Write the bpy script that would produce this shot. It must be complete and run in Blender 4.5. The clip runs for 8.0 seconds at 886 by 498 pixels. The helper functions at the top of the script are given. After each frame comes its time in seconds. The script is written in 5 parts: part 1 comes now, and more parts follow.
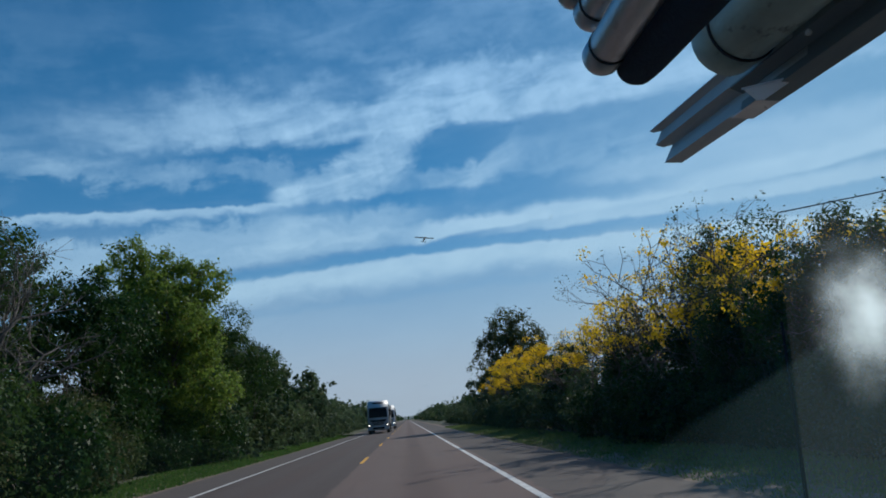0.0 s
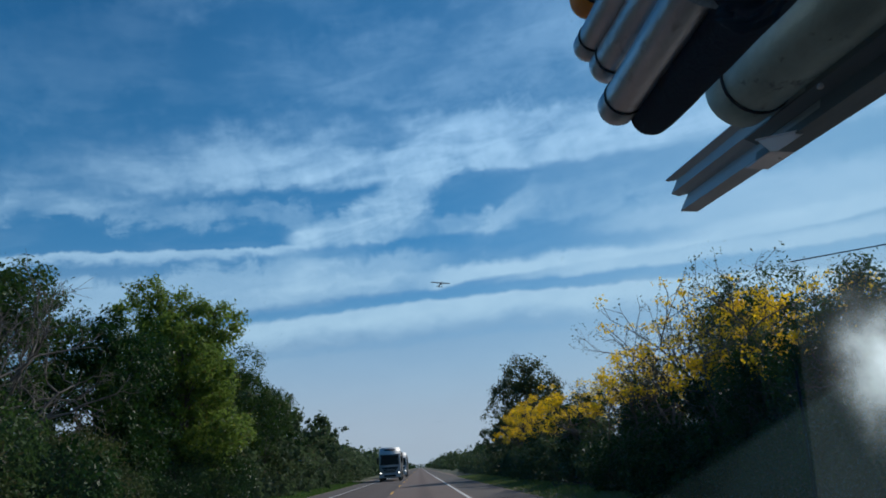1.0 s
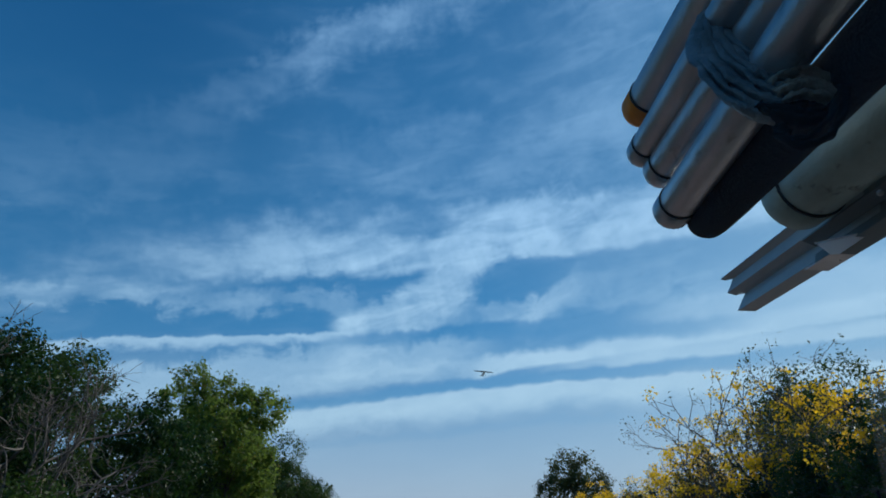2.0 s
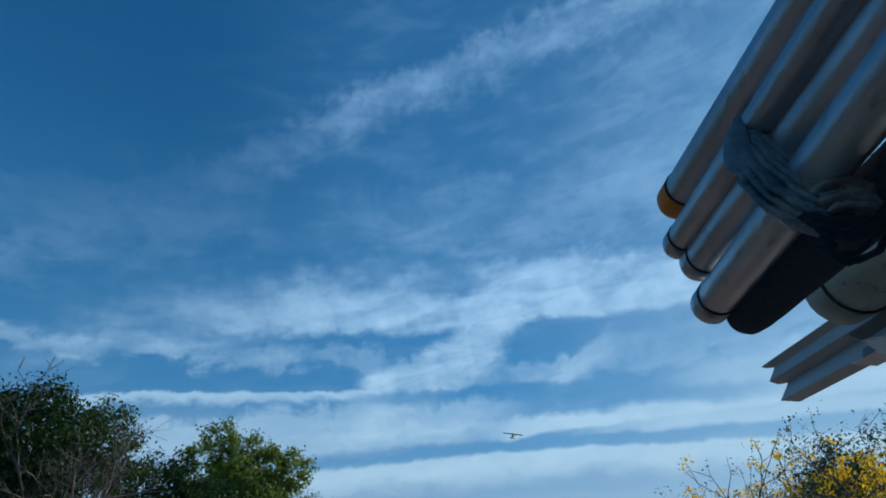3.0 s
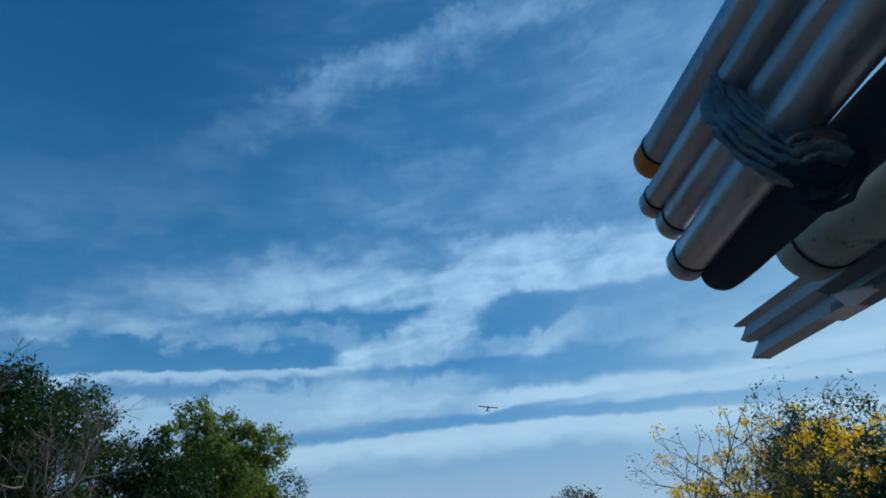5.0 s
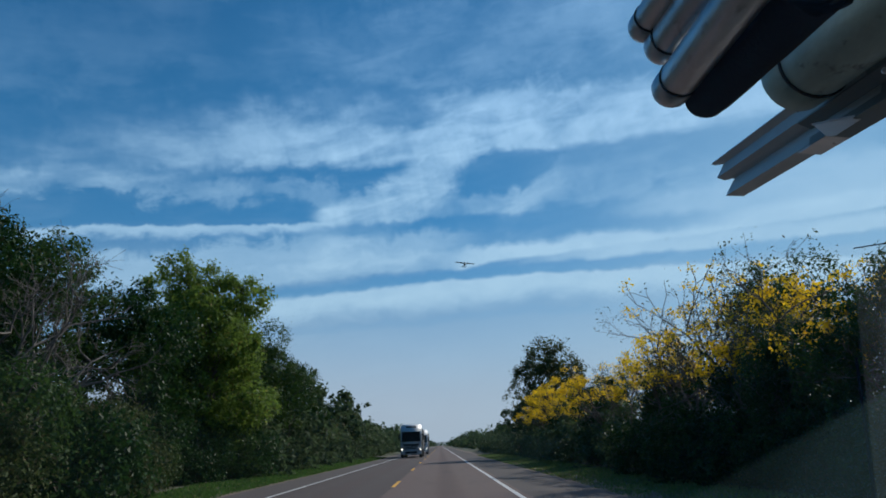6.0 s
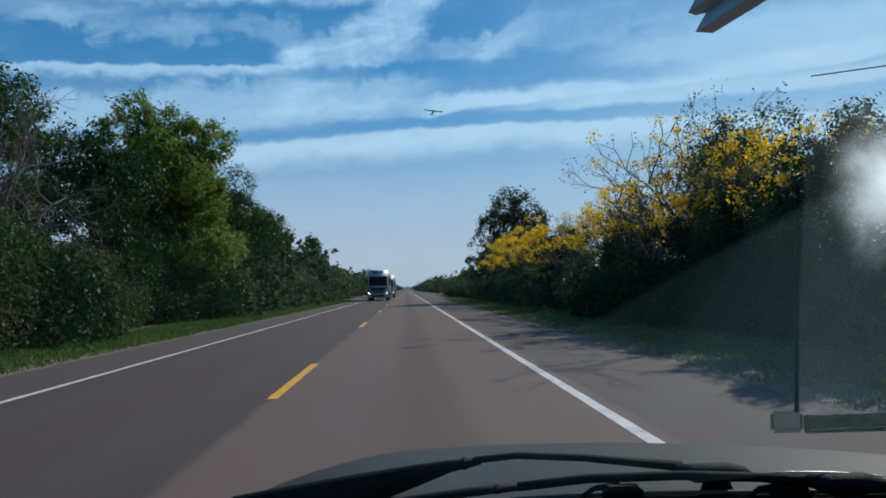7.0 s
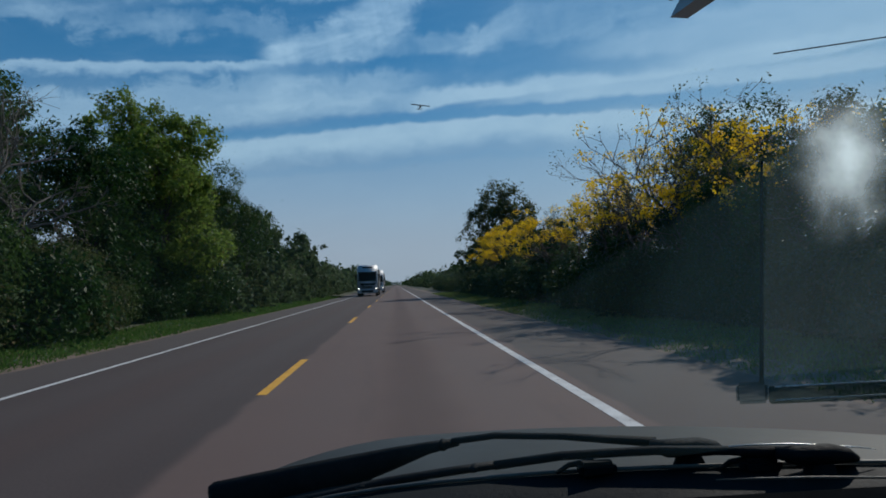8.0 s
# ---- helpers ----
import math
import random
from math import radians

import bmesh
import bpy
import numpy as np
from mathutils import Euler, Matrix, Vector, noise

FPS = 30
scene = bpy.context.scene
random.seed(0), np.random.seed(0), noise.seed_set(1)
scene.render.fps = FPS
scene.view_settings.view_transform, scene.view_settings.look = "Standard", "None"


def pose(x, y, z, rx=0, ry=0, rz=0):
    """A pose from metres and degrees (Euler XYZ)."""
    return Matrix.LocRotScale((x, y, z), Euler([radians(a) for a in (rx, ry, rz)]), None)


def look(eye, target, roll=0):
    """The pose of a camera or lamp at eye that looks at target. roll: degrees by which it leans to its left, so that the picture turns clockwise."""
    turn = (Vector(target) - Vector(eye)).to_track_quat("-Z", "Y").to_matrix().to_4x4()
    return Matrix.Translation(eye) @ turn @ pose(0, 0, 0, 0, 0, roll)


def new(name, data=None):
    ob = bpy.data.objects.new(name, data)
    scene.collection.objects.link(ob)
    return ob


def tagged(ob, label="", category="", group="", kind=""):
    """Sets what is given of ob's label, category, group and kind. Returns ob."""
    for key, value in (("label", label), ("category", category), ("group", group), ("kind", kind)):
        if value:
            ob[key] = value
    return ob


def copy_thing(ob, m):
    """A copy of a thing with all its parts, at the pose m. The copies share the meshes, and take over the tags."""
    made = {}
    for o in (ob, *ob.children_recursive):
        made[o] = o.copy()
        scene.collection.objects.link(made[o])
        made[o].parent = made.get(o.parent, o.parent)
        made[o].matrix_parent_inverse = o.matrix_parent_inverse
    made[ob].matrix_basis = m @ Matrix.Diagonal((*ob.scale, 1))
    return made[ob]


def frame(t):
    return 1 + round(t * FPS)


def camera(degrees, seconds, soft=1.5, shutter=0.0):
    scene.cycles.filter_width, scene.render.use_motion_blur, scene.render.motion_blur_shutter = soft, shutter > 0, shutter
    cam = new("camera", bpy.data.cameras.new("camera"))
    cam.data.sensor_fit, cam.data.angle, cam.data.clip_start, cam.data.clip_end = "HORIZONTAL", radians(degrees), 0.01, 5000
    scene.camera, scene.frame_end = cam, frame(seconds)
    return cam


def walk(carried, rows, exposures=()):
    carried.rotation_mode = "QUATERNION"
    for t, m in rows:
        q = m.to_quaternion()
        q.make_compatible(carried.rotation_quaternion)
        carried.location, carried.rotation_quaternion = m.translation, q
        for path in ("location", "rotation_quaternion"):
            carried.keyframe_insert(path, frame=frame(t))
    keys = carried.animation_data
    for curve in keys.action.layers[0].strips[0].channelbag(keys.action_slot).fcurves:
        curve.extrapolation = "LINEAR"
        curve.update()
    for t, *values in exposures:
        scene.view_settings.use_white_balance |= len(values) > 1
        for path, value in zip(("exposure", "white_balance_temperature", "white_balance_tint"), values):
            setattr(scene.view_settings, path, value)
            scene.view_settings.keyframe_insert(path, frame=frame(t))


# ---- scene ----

from math import sin, cos, pi, atan2, sqrt

EYE = 1.34          # height of the lens over the asphalt
LENS = 65.65

# ---------------------------------------------------------------- camera: held inside a car on a straight road
cam = camera(LENS, 8.0, soft=1.8)
ROWS = [
    (0.0, 0.0210, 0.0312, -0.0059, -2.87, 13.69, 4.75),
    (0.5, -0.0008, 0.0142, -0.0172, -0.94, 15.31, 2.82),
    (1.0, 0.0201, 0.0199, -0.0117, -1.85, 17.54, 3.37),
    (1.5, 0.0149, 0.0154, -0.0017, -0.22, 21.77, 2.59),
    (2.8, -0.0108, -0.0188, 0.0119, 2.80, 28.55, 0.61),
    (3.0, -0.0002, -0.0140, 0.0448, 3.33, 29.86, 0.07),
    (3.5, -0.0107, -0.0198, 0.0445, 6.74, 34.68, -2.54),
    (4.0, -0.0039, -0.0251, 0.0500, 3.17, 34.14, -2.38),
    (4.2, -0.0049, -0.0107, 0.0317, 4.27, 32.61, -0.13),
    (5.3, -0.0116, -0.0073, 0.0205, 0.24, 25.73, 2.44),
    (5.5, -0.0130, 0.0043, 0.0114, -0.70, 23.67, 3.02),
    (6.0, -0.0124, 0.0133, -0.0140, -0.21, 15.94, 1.59),
    (6.5, -0.0141, 0.0206, 0.0012, -2.00, 8.40, 1.16),
    (7.0, 0.0029, 0.0256, -0.0361, -3.04, 3.32, 1.14),
    (7.5, 0.0088, 0.0220, -0.0627, -4.12, 2.39, 0.83),
    (8.0, 0.0191, 0.0186, -0.0508, -3.90, 2.84, 1.96),
]
walk(cam, [(t, pose(x, y, EYE + z, 90 + pitch, roll, yaw)) for t, x, y, z, yaw, pitch, roll in ROWS],
     exposures=[(0.0, 0.06), (1.0, 0.09), (1.5, 0.10), (3.0, 0.14), (4.0, 0.22), (5.5, 0.12), (6.0, 0.10), (6.5, 0.10), (7.0, 0.24), (7.5, 0.24), (8.0, -0.18)])

# ---------------------------------------------------------------- light
SUN_AZ, SUN_EL = 42.0, 34.0        # degrees to the right of straight ahead, degrees up
SUN_POWER = 3.0
SKY_POWER = 0.113
sun_dir = Vector((sin(radians(SUN_AZ)) * cos(radians(SUN_EL)), cos(radians(SUN_AZ)) * cos(radians(SUN_EL)), sin(radians(SUN_EL))))
sun_data = bpy.data.lights.new("sun", "SUN")
sun_data.energy, sun_data.angle, sun_data.color = SUN_POWER, radians(0.6), (1.0, 0.95, 0.87)
sun_lamp = new("sun", sun_data)
sun_lamp.matrix_world = look((0, 0, 60), Vector((0, 0, 60)) - sun_dir)


class Nodes:
    """Short hand for building node trees."""

    def __init__(self, tree):
        self.tree = tree
        tree.nodes.clear()

    def add(self, kind, **props):
        n = self.tree.nodes.new(kind)
        for k, v in props.items():
            setattr(n, k, v)
        return n

    def put(self, socket, value):
        if isinstance(value, bpy.types.NodeSocket):
            self.tree.links.new(value, socket)
        else:
            socket.default_value = value

    def math(self, op, a, b=0.0, c=0.0, clamp=False):
        n = self.add("ShaderNodeMath", operation=op, use_clamp=clamp)
        for s, v in zip(n.inputs, (a, b, c)):
            self.put(s, v)
        return n.outputs[0]

    def step(self, v, lo, hi, to_lo=0.0, to_hi=1.0):
        n = self.add("ShaderNodeMapRange", interpolation_type="SMOOTHSTEP")
        for s, x in zip(n.inputs, (v, lo, hi, to_lo, to_hi)):
            self.put(s, x)
        return n.outputs[0]

    def mix(self, f, a, b, blend="MIX"):
        n = self.add("ShaderNodeMix", data_type="RGBA", blend_type=blend)
        self.put(n.inputs[0], f)
        for s, x in ((n.inputs[6], a), (n.inputs[7], b)):
            self.put(s, (*x, 1.0) if isinstance(x, tuple) and len(x) == 3 else x)
        return n.outputs[2]

    def noise(self, vec, scale, detail=4.0, rough=0.55, distort=0.0):
        n = self.add("ShaderNodeTexNoise")
        if vec is not None:
            self.put(n.inputs["Vector"], vec)
        for k, v in (("Scale", scale), ("Detail", detail), ("Roughness", rough), ("Distortion", distort)):
            n.inputs[k].default_value = v
        return n.outputs["Fac"]

    def xyz(self, x, y, z):
        n = self.add("ShaderNodeCombineXYZ")
        for s, v in zip(n.inputs, (x, y, z)):
            self.put(s, v)
        return n.outputs[0]


def build_sky():
    world = bpy.data.worlds.new("sky")
    world.use_nodes = True
    scene.world = world
    k = Nodes(world.node_tree)
    sky = k.add("ShaderNodeTexSky", sky_type="NISHITA", sun_disc=False)
    sky.sun_elevation, sky.sun_rotation = radians(SUN_EL), radians(SUN_AZ)
    sky.air_density, sky.dust_density, sky.ozone_density = 1.0, 0.2, 2.0
    gen = k.add("ShaderNodeTexCoord").outputs["Generated"]
    sep = k.add("ShaderNodeSeparateXYZ")
    k.put(sep.inputs[0], gen)
    az = k.math("MULTIPLY", k.math("ARCTAN2", sep.outputs[0], sep.outputs[1]), 57.2958)
    el = k.math("MULTIPLY", k.math("ARCSINE", sep.outputs[2]), 57.2958)
    # wisps drawn out along the wind
    lean = k.math("SUBTRACT", el, k.math("MULTIPLY", az, 0.12))
    warp = k.math("SUBTRACT", k.noise(k.xyz(k.math("MULTIPLY", az, 0.10), k.math("MULTIPLY", el, 0.16), 3.1), 1.0, 6.0, 0.6), 0.5)
    fine = k.math("SUBTRACT", k.noise(k.xyz(k.math("MULTIPLY", az, 0.45), k.math("MULTIPLY", el, 0.6), 7.7), 1.0, 4.0, 0.55), 0.5)
    grain = k.noise(k.xyz(k.math("MULTIPLY", az, 0.16), k.math("MULTIPLY", lean, 0.55), 1.3), 1.0, 5.0, 0.55, 0.4)
    puffs = k.noise(k.xyz(k.math("MULTIPLY", az, 0.35), k.math("MULTIPLY", el, 0.42), 5.0), 1.0, 5.0, 0.52, 0.6)
    tilt = k.math("MULTIPLY_ADD", el, 0.25, az)
    fibre = k.noise(k.xyz(k.math("MULTIPLY", tilt, 0.8), k.math("MULTIPLY", el, 0.14), 9.0), 1.0, 4.0, 0.5, 0.5)
    teeth = k.math("SUBTRACT", fibre, 0.5)
    rag = k.math("SUBTRACT", k.noise(k.xyz(k.math("MULTIPLY", lean, 0.42), k.math("MULTIPLY", az, 0.24), 12.0), 1.0, 7.0, 0.66, 0.5), 0.5)
    held = k.math("MINIMUM", k.math("MAXIMUM", az, -55.0), 55.0)

    def streak(curve, up, up_soft, down, down_soft, first, last, fade, power, wob=1.0, wob_low=None):
        """Share of sky covered by a streak along a curve el(az): its half widths, soft edges, ends and unevenness."""
        centre = curve[-1]
        for c in curve[-2::-1]:
            centre = k.math("MULTIPLY_ADD", held, centre, c)
        off = k.math("SUBTRACT", el, centre)
        rough = k.math("ADD", k.math("MULTIPLY_ADD", fine, 0.5, warp), rag)
        top = k.math("MULTIPLY_ADD", k.math("ADD", rough, k.math("MULTIPLY", teeth, 0.5)), wob * 2.2, off)
        low = k.math("MULTIPLY_ADD", rough, (wob if wob_low is None else wob_low) * 2.2, off)
        there = k.math("MULTIPLY", k.step(top, up, up + up_soft, 1.0, 0.0), k.step(low, -down - down_soft, -down))
        along_ = k.math("MULTIPLY_ADD", warp, fade * 1.5, az)
        there = k.math("MULTIPLY", there, k.step(along_, first - fade, first + 0.3 * fade))
        there = k.math("MULTIPLY", there, k.step(along_, last - 0.3 * fade, last + fade, 1.0, 0.0))
        return k.math("MULTIPLY", there, power)

    def over(a, b):
        return k.math("SUBTRACT", k.math("ADD", a, b), k.math("MULTIPLY", a, b))

    # smooth low streaks
    low = streak((12.6, 0.0536, -0.00307, 1.6e-5), 0.50, 0.40, 0.30, 1.8, -60, 90, 10, 0.95, 0.35, 0.8)
    for piece in (
        streak((14.4, 0.188, -0.00737, 9.8e-5), 0.40, 0.9, 0.35, 0.4, 2, 90, 3, 1.0, 0.6, 0.3),
        streak((15.0, 0.0, -0.0004), 0.3, 1.1, 0.35, 0.4, 14, 90, 8, 0.85, 0.5, 0.3),
        streak((14.6, 0.237, -0.00363), 0.8, 1.2, 1.6, 1.0, 20, 90, 7, 0.62, 0.9),
        streak((16.2, 0.0935, 0.00316, 1.42e-4), 0.5, 1.2, 0.8, 1.1, -50, -1, 6, 0.56, 1.6),
        streak((14.8, 0.019, -0.0059), 0.35, 1.0, 0.30, 0.7, -24, -2, 5, 0.55, 1.3, 0.5),
        streak((18.55, 0.122, 0.00588, 1.58e-4), 0.08, 0.30, 0.15, 0.9, -40, -8, 4, 0.78, 0.45, 0.9),
    ):
        low = over(low, piece)
    # the broad ragged bank and what hangs from it
    high = streak((23.6, 0.0423, -0.00224, 4.3e-5), 1.6, 4.6, -0.2, 0.9, -20, 70, 20, 0.80, 1.9, 0.6)
    for piece in (
        streak((23.6, 0.0423, -0.00224, 4.3e-5), 0.3, 1.7, -0.2, 0.8, -24, 4, 10, 0.42, 1.2, 0.6),
        streak((27.2, 0.03, -0.0030), 1.0, 1.5, 1.4, 1.4, 3, 60, 7, 0.60, 1.4),
        streak((23.4, 0.669, 0.0439, 0.00295), 0.1, 1.3, 2.4, 2.8, -9.8, 4.2, 1.6, 0.85, 1.3, 2.6),
        streak((19.0, 0.02), 0.6, 1.0, 0.3, 0.5, -9, 7, 3, 0.5, 1.2, 0.4),
        streak((13.8, 0.75), 0.1, 0.7, 0.2, 2.2, 6.4, 11, 2.0, 0.50, 1.4),
        streak((21.0, 0.03), 1.2, 1.6, 1.2, 1.6, 11, 34, 4, 0.30, 2.4),
        streak((20.6, 0.03), 0.5, 1.2, 0.3, 0.9, -40, -9, 4, 0.42, 2.0),
        streak((45.1, 0.29, -0.00584, -3.7e-5), 0.0, 2.6, 0.1, 3.4, -26, 70, 14, 0.36, 2.2),
        streak((38.0, 0.10), 3.0, 4.0, 4.0, 5.0, 14, 70, 14, 0.22, 3.0),
        streak((31.5, 0.04), 1.0, 4.5, 0.5, 3.0, -10, 30, 9, 0.20, 3.0),
        streak((35.5, 0.20), 1.0, 3.0, 1.0, 4.0, -50, -24, 8, 0.20, 4.0),
    ):
        high = over(high, piece)
    # clear lanes between them
    clear = streak((13.6, 0.0685, -0.00284, 2.4e-5), 0.16, 0.55, 0.16, 0.50, -30, 90, 4, 0.86, 0.45)
    for piece in (
        streak((18.0, 0.0151, -0.00667, 1.49e-4), 0.15, 0.8, 0.15, 0.9, -9, 22, 6, 0.75, 0.6),
        streak((19.3, 0.0034, -0.00097, 6e-5), 0.2, 1.3, 0.30, 0.45, -42, -12.5, 2.5, 0.85, 1.3, 0.4),
        streak((22.5, 0.093, -0.0035), 0.1, 0.9, 0.6, 2.0, 6, 50, 4, 0.55, 0.9),
        streak((19.9, 0.387), 0.4, 1.2, 0.5, 1.2, 3.5, 7.0, 1.8, 0.68, 1.4),
        streak((27.4, 0.15), 0.2, 1.0, 0.2, 1.0, -4.8, -1.0, 1.8, 0.55, 1.6),
        streak((22.4, 0.05), 0.1, 0.8, 0.1, 1.0, -24, -3, 4, 0.48, 1.4),
        streak((10.2, 0.05, -0.003), 0.1, 0.4, 0.1, 0.5, -40, 60, 10, 0.20, 0.6),
    ):
        clear = over(clear, piece)
    tex = k.math("ADD", k.step(grain, 0.30, 0.68, 0.50, 1.05), k.math("MULTIPLY", k.math("SUBTRACT", puffs, 0.5), 0.9))
    tex = k.math("MULTIPLY_ADD", teeth, 0.45, tex)
    soft_tex = k.math("MULTIPLY_ADD", k.math("SUBTRACT", tex, 0.8), 0.35, 0.92)
    mask = over(k.math("MULTIPLY", low, soft_tex, clamp=True), k.math("MULTIPLY", high, tex, clamp=True))
    mask = k.math("MULTIPLY", mask, k.math("SUBTRACT", 1.0, clear), clamp=True)
    veil = k.math("MULTIPLY", k.step(grain, 0.42, 0.8), 0.09)
    mask = k.math("ADD", mask, k.math("MULTIPLY", veil, k.math("SUBTRACT", 1.0, mask)), clamp=True)
    haze = k.math("MULTIPLY", k.step(el, 2.0, 20.0, 0.94, 0.0), k.math("MULTIPLY_ADD", clear, -0.6, 1.0))
    cloud = k.mix(k.step(el, 5.0, 40.0), (3.48, 5.20, 6.55), (2.85, 5.05, 7.75))
    deep = k.mix(1.0, sky.outputs[0], (0.15, 0.48, 0.66), "MULTIPLY")
    deep = k.mix(0.45, deep, k.mix(k.step(el, 8.0, 52.0), (0.52, 2.10, 4.2), (0.22, 1.22, 2.95)))
    colour = k.mix(haze, deep, k.mix(k.step(el, 1.0, 9.0), (3.15, 3.80, 4.65), (2.88, 3.95, 5.15)))
    bright = k.math("MULTIPLY", k.step(k.math("ABSOLUTE", k.math("SUBTRACT", az, SUN_AZ)), 5.0, 45.0, 0.38, 0.0), k.step(el, 10.0, 46.0, 1.0, 0.12))
    colour = k.mix(bright, colour, (3.6, 5.0, 6.0))
    colour = k.mix(k.math("MULTIPLY", mask, 0.92), colour, cloud)
    # the sky deepens away from the sun
    deepen = k.math("MULTIPLY", k.step(az, -32.0, -7.0, 0.92, 0.0), k.step(el, 14.0, 38.0))
    colour = k.mix(deepen, colour, k.mix(k.step(el, 18.0, 46.0), (0.20, 1.22, 2.85), (0.08, 0.70, 1.95)))
    bg = k.add("ShaderNodeBackground")
    k.put(bg.inputs[0], colour)
    bg.inputs[1].default_value = SKY_POWER
    out = k.add("ShaderNodeOutputWorld")
    k.put(out.inputs[0], bg.outputs[0])


build_sky()

# ---------------------------------------------------------------- materials


def surface(name, colour, rough=0.6, metal=0.0, colour2=None, scale=8.0, detail=5.0, bump=0.0, bump_scale=40.0, spots=None,
            vary=0.0, spec=0.5, stretch=(1, 1, 1), sheen=0.0, rough2=None):
    m = bpy.data.materials.new(name)
    m.use_nodes = True
    k = Nodes(m.node_tree)
    pos = k.add("ShaderNodeTexCoord").outputs["Object"]
    mapped = k.add("ShaderNodeMapping")
    k.put(mapped.inputs[0], pos)
    mapped.inputs["Scale"].default_value = stretch
    pos = mapped.outputs[0]
    big = k.noise(pos, scale, detail)
    c = k.mix(k.step(big, 0.3, 0.7), colour, colour2 or tuple(0.72 * x for x in colour))
    small = k.noise(pos, scale * 9.0, 4.0, 0.7)
    c = k.mix(k.step(small, 0.25, 0.75, 0.0, 0.35), c, tuple(0.6 * x for x in colour))
    if spots:
        c = k.mix(k.step(k.noise(pos, scale * 2.3, 6.0, 0.7), 0.56, 0.70, 0.0, 0.8), c, spots)
    if vary:
        rnd = k.add("ShaderNodeObjectInfo").outputs["Random"]
        c = k.mix(k.math("MULTIPLY", rnd, vary), c, tuple(0.35 * x for x in colour))
    p = k.add("ShaderNodeBsdfPrincipled")
    k.put(p.inputs["Base Color"], c)
    p.inputs["Metallic"].default_value = metal
    p.inputs["Specular IOR Level"].default_value = spec
    k.put(p.inputs["Roughness"], k.step(big, 0.2, 0.8, rough, rough2 or min(1.0, rough * 1.35)))
    if bump:
        b = k.add("ShaderNodeBump")
        b.inputs["Strength"].default_value = bump
        b.inputs["Distance"].default_value = 0.01
        k.put(b.inputs["Height"], k.noise(pos, bump_scale, 5.0, 0.65))
        k.put(p.inputs["Normal"], b.outputs[0])
    out = k.add("ShaderNodeOutputMaterial")
    k.put(out.inputs[0], p.outputs[0])
    return m


def leaf_material(name, dark, light, rough=0.45, glow=0.35, dead=None, dead_share=0.06):
    m = bpy.data.materials.new(name)
    m.use_nodes = True
    k = Nodes(m.node_tree)
    rnd = k.add("ShaderNodeNewGeometry").outputs["Random Per Island"]
    who = k.add("ShaderNodeObjectInfo").outputs["Random"]
    pos = k.add("ShaderNodeTexCoord").outputs["Object"]
    patch = k.noise(pos, 0.9, 3.0)
    f = k.math("ADD", k.math("MULTIPLY", rnd, 0.6), k.step(patch, 0.3, 0.7, -0.1, 0.4), clamp=True)
    c = k.mix(f, dark, light)
    c = k.mix(k.math("MULTIPLY", who, 0.35), c, tuple(0.6 * x for x in dark))
    if dead:
        c = k.mix(k.step(rnd, 1 - dead_share - 0.01, 1 - dead_share), c, dead)
    p = k.add("ShaderNodeBsdfPrincipled")
    k.put(p.inputs["Base Color"], c)
    p.inputs["Roughness"].default_value = rough + 0.06
    p.inputs["Specular IOR Level"].default_value = 0.08
    t = k.add("ShaderNodeBsdfTranslucent")
    k.put(t.inputs[0], k.mix(0.5, c, tuple(1.3 * x for x in light)))
    mx = k.add("ShaderNodeMixShader")
    mx.inputs[0].default_value = glow
    k.put(mx.inputs[1], p.outputs[0])
    k.put(mx.inputs[2], t.outputs[0])
    out = k.add("ShaderNodeOutputMaterial")
    k.put(out.inputs[0], mx.outputs[0])
    return m


